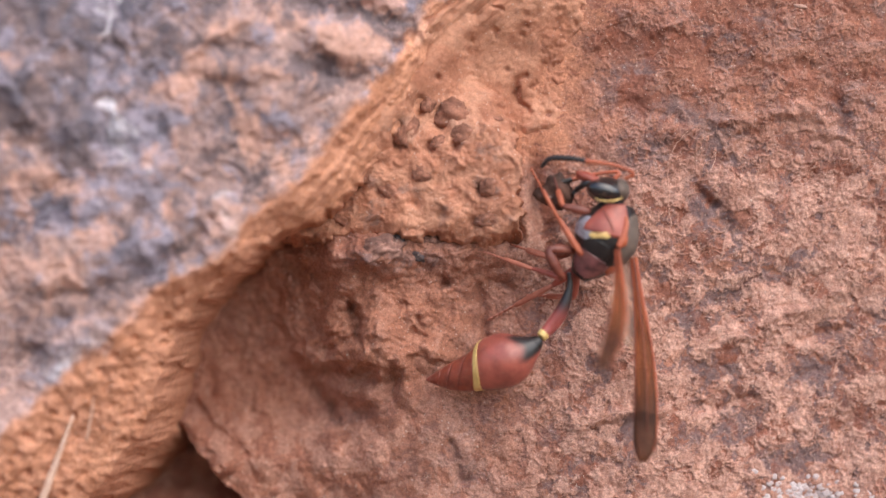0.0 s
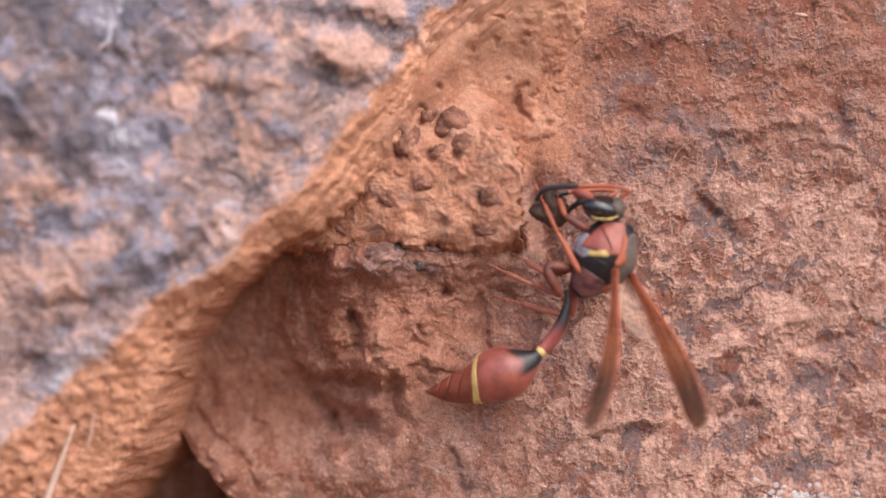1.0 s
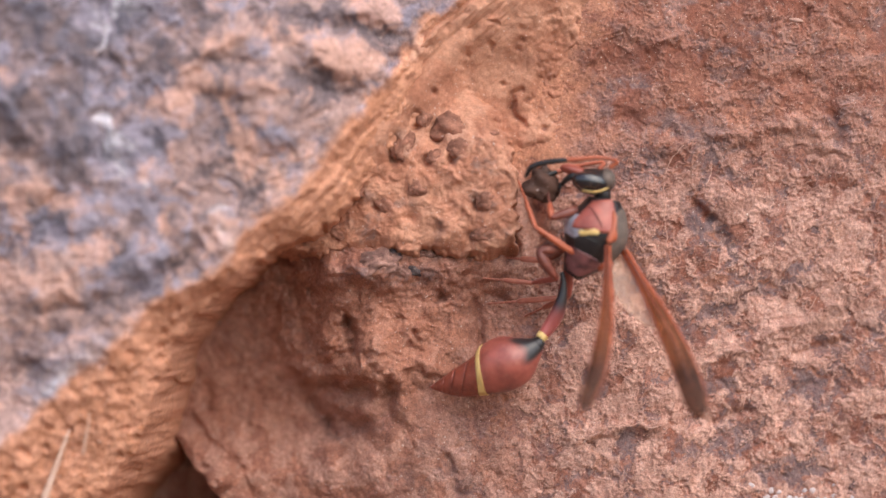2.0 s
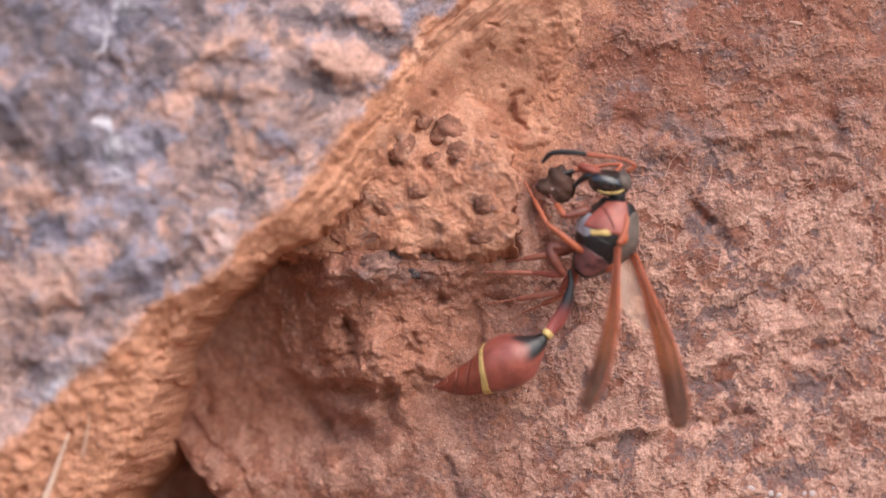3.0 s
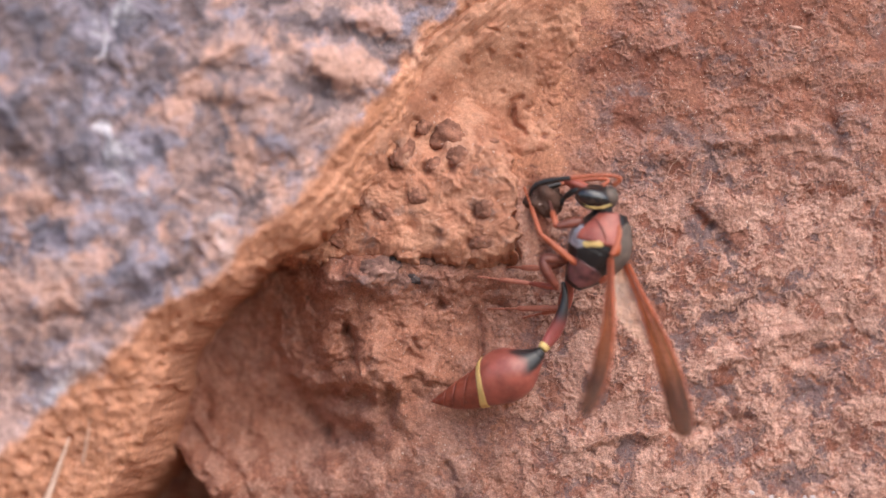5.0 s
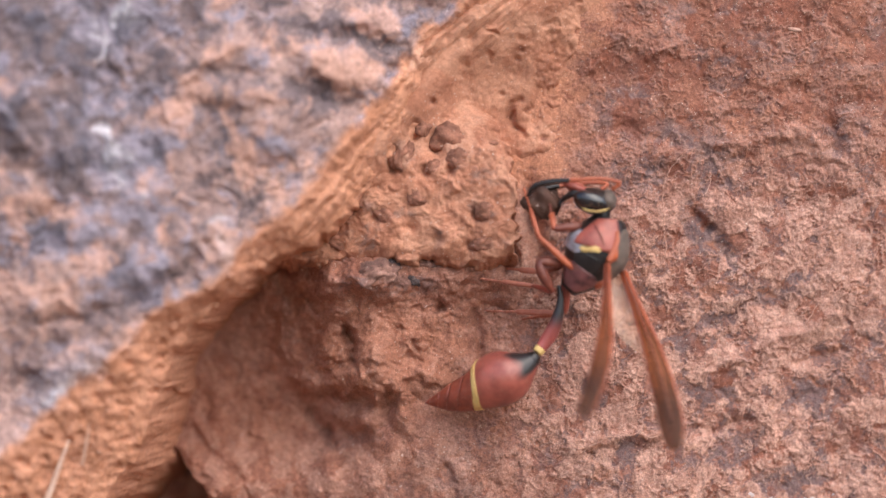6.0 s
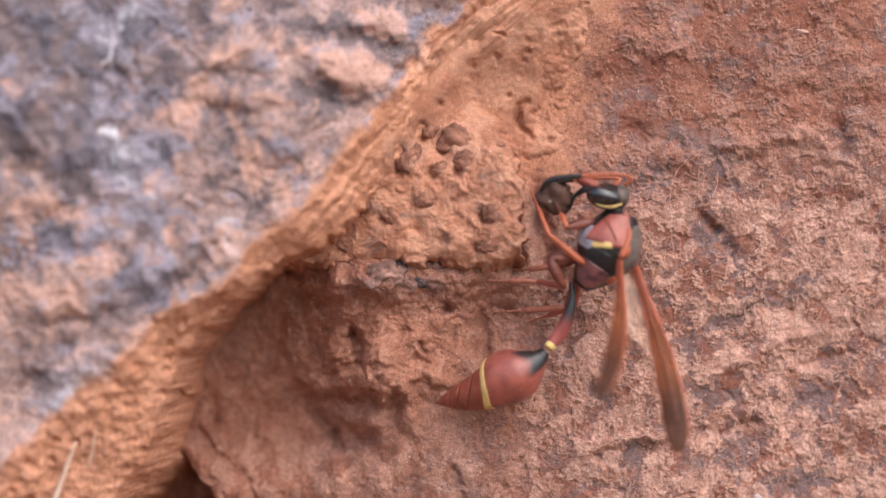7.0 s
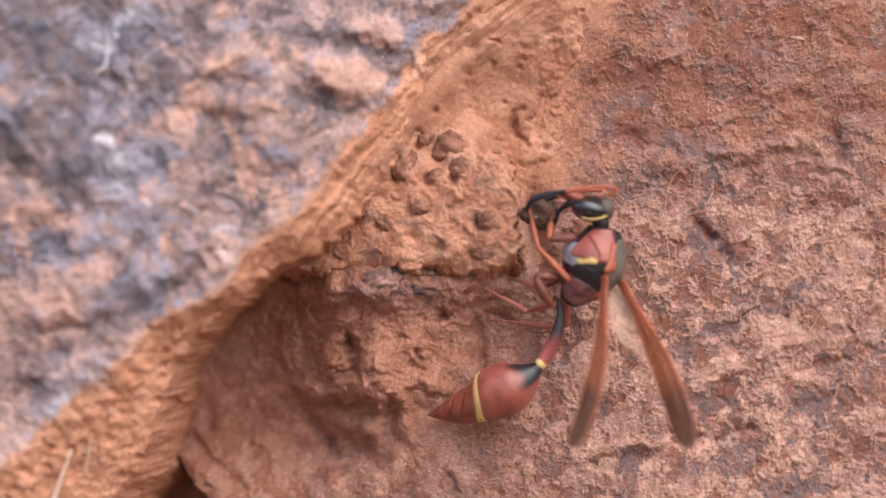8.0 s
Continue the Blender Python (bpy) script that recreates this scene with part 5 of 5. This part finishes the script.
# pale bluish grey puts the breast plate's sheen into its base colour
GREYBLACK_SHEEN = chitin("grey_black_chitin_painted_sheen", (0.34, 0.32, 0.36), (0.14, 0.125, 0.14), 0.28, coat=0.4)
DUSTYLEG = chitin("dusty_red_leg", (0.48, 0.17, 0.11), (0.34, 0.105, 0.065), 0.6)
DULLORANGE = chitin("brick_red_chitin", (0.26, 0.055, 0.03), (0.16, 0.035, 0.022), 0.45)

build_ground()
build_face()
build_boulder()
NEST = build_nest()
build_nodules(NEST)
build_pebble(NEST)
build_straw(((-36.42, -25.95), (-35.11, -22.37), (-33.00, -16.63)), (0.37, 0.34, 0.12), "pale dry straw blade leaning on the boulder edge")
build_straw(((-31.79, -18.89), (-31.37, -16.89), (-31.05, -15.11)), (0.1, 0.1, 0.04), "short fine straw bristle on the earthy boulder edge")
build_root(((20.74, -0.47), (20.84, 2.16), (20.63, 5.32), (21.26, 7.42), (22.42, 8.89)), 0.09)
build_root(((25.16, 7.42), (24.79, 5.84), (23.79, 5.05)), 0.07)
build_root(((32.42, -8.37), (34.00, -6.79), (35.68, -4.16)), 0.08)
build_root(((28.21, -16.79), (29.79, -15.47), (31.63, -15.84)), 0.07)
build_root(((12.42, -19.42), (14.53, -17.58), (17.16, -16.89), (20.05, -17.21)), 0.09)
chip = tagged(part("rock_chip", lump(9, n=3), ROOT, at=here((*(32.84, 20.58), ground_at((32.84, 20.58), 0.0)))), "pale elongated stone chip stuck on the rock face", "stone chip")
chip.scale, chip.rotation_euler = Vector((0.7, 0.2, 0.2)), (0, radians(8), 0)
tagged(part("lichen_patch", lichen_mesh((33.74, -24.79)), LICHEN), "whitish lichen patch crusted on the rock face", "lichen", kind="stuff")
tagged(part("grit", build_grit(), GRIT), "tiny pale mineral grains on the rock", "grit", kind="stuff")
WASP, HEAD, FEELER_NEAR, FEELER_FAR, PETIOLE, GASTER, WING_N, WING_F = build_wasp()
pellet = tagged(part("mud_ball", lump(3, 1.3, n=4), WET, at=here((9.65, 4.47, 5.8))), "small dark wet mud ball held by the wasp", "mud ball")
pellet.scale = Vector((1.65, 1.1, 1.6))


def limb_poses(body, hip, foot, L1, L2, knee):
    """Poses of a femur and of what follows it, for a body pose and a planted foot (two-bone reach)."""
    inv = body.inverted()
    h, f = vec(hip) - vec(ORIGIN), inv @ (MID + vec(foot))
    way = f - h
    dist = min(max(way.length, abs(L1 - L2) * 1.02), (L1 + L2) * 0.999)
    way.normalize()
    side = (knee - vec(ORIGIN)) - h
    side = (side - way * side.dot(way)).normalized()
    c = (L1 * L1 + dist * dist - L2 * L2) / (2 * L1 * dist)
    k = h + (way * c + side * math.sqrt(max(0.0, 1 - c * c))) * L1
    end = h + way * dist

    def along(a, b):
        z = (a - b).normalized()
        x = side.cross(z)
        x = x.normalized() if x.length > 1e-6 else Vector((1, 0, 0))
        return Matrix((x, z.cross(x), z)).transposed().to_4x4()

    femur = Matrix.Translation(h) @ along(h, k)
    shin = Matrix.Translation(k) @ along(k, end)
    return femur, femur.inverted() @ shin


def motions():
    # seconds; body u, v, turn; head u, v; stalk turn; gaster u, v, turn; near wing swing, lift; far wing swing, lift
    rows = [
    (0, 0.14, -1.25, -0.9, 0.28, -0.12, -5.0, -0.00, -0.18, -4.4, -4.3, 56.8, 4.6, 7.2),
    (0.4, 0.07, -0.27, -1.0, 0.40, -0.10, -5.2, -0.07, -0.14, -3.4, -4.1, 55.7, 5.4, 4.3),
    (0.467, 0.45, -3.00, 0.8, 0.15, 0.12, 5.0, 0.10, -0.35, -3.8, 2.0, 54.6, 15.0, 30.0),
    (0.533, 0.75, -4.70, 1.6, -0.10, 0.28, 8.0, 0.10, -1.35, -2.0, 8.0, 53.0, 22.0, 42.0),
    (0.6, 0.38, -2.59, -2.6, -0.43, 0.22, 3.4, -0.23, -0.82, 6.8, 4.8, 47.3, 25.7, 41.1),
    (1, -0.09, -2.07, -2.0, -0.03, -0.14, -4.2, 0.18, 0.17, -3.9, -4.7, 41.6, 25.3, 40.8),
    (1.5, -0.77, -0.12, 4.7, 0.36, 0.39, -5.2, 0.27, 0.02, -7.5, -9.8, 41.1, 23.0, 33.3),
    (3, 0.55, 0.50, -1.1, 0.39, 0.35, -1.1, -0.05, -0.02, 0.7, -7.8, 39.5, 15.2, 32.9),
    (3.5, 0.62, 0.12, -4.0, 0.30, 0.18, 0.2, 0.10, 0.03, 1.5, -5.4, 41.6, 18.0, 36.0),
    (4, 0.10, -0.10, -0.9, 0.08, 0.25, 0.2, 0.16, 0.06, -0.5, -6.2, 39.6, 18.6, 35.5),
    (4.5, 0.00, -0.00, -0.0, 0.00, -0.00, -0.0, 0.00, -0.00, -0.0, -7.6, 41.0, 18.0, 34.6),
    (6, -0.30, -0.39, -2.7, -0.17, 0.21, 2.4, 0.05, -0.16, 1.0, -4.0, 44.9, 18.3, 30.9),
    (6.5, -0.02, -0.32, -4.1, 0.05, 0.17, 1.7, 0.05, -0.12, 2.4, -4.6, 45.6, 17.2, 30.8),
    (7, 0.15, 0.15, -2.5, -0.08, 0.24, 1.6, -0.18, -0.28, 2.3, -3.2, 50.7, 15.3, 27.8),
    (7.5, -0.05, -0.43, -3.9, -0.18, 0.52, 1.5, -0.01, -0.20, 2.2, -3.1, 49.9, 16.8, 29.2),
    (8, -0.82, -0.62, 0.8, 0.21, 0.53, 0.5, 0.15, 0.15, -1.7, -8.7, 35.4, 20.3, 34.6),
    ]

    def turned(deg):
        """A turn in the plane of the rock face, anticlockwise as seen from in front."""
        return pose(0, 0, 0, 0, -deg, 0)

    times = [r[0] for r in rows]
    bodies = [Matrix.Translation(here(ORIGIN) + vec((r[1], r[2], 0))) @ turned(r[3]) for r in rows]
    walk(WASP, list(zip(times, bodies)))
    heads = [Matrix.Translation(from_origin(NECK) + vec((r[4], r[5], 0))) for r in rows]
    walk(HEAD, list(zip(times, heads)))
    walk(pellet, [(t, b @ h @ Matrix.Translation(vec((9.65, 4.47, 5.8)) - vec(NECK))) for t, b, h in zip(times, bodies, heads)])
    stalks = [Matrix.Translation(from_origin(WAIST)) @ turned(r[6]) for r in rows]
    walk(PETIOLE, list(zip(times, stalks)))
    walk(GASTER, [(r[0], Matrix.Translation(s @ (vec(RING) - vec(WAIST)) + vec((r[7], r[8], 0))) @ turned(r[9])) for r, s in zip(rows, stalks)])
    # wings hang down; swing to the right and lift out of the rock face
    for wing, root, a, b in ((WING_N, WING_NEAR, 10, 11), (WING_F, WING_FAR, 12, 13)):
        walk(wing, [(r[0], Matrix.Translation(from_origin(root)) @ turned(r[a]) @ pose(0, 0, 0, -r[b], 0, 0)) for r in rows])
    for feeler, base, swings in ((FEELER_NEAR, (15.64, 5.84, 8.3), ((0, 14), (0.4, 10), (0.6, 12), (1.0, 3), (1.5, 10), (1.7, 4), (3.0, 12), (3.2, 3), (3.5, 2), (4.5, 0), (6, 0), (7, 0), (8, -2))),
                                 (FEELER_FAR, (14.76, 5.79, 6.2), ((0, -4), (0.4, 6), (0.6, -2), (1.0, 2), (1.5, 0), (3.0, -3), (3.5, 3), (4.5, 0), (6, 0), (7, 3), (8, 0)))):
        walk(feeler, [(t, Matrix.Translation(from_origin(base, NECK)) @ turned(-a)) for t, a in swings])
    for leg, tibia, tarsus, hip, foot, L1, L2, knee, feet in LEG_SETS:
        first, second = [], []
        for t, b in zip(times, bodies):
            place = foot
            if feet:
                c = (np.interp(t, [f[0] for f in feet], [f[1][0] for f in feet]), np.interp(t, [f[0] for f in feet], [f[1][1] for f in feet]))
                place = (c[0], c[1], ground_at(c, 0.2))
            m, n = limb_poses(b, hip, place, L1, L2, knee)
            first.append((t, m))
            second.append((t, n))
        walk(leg, first)
        walk(tibia, second)
        walk(tarsus, second)


motions()
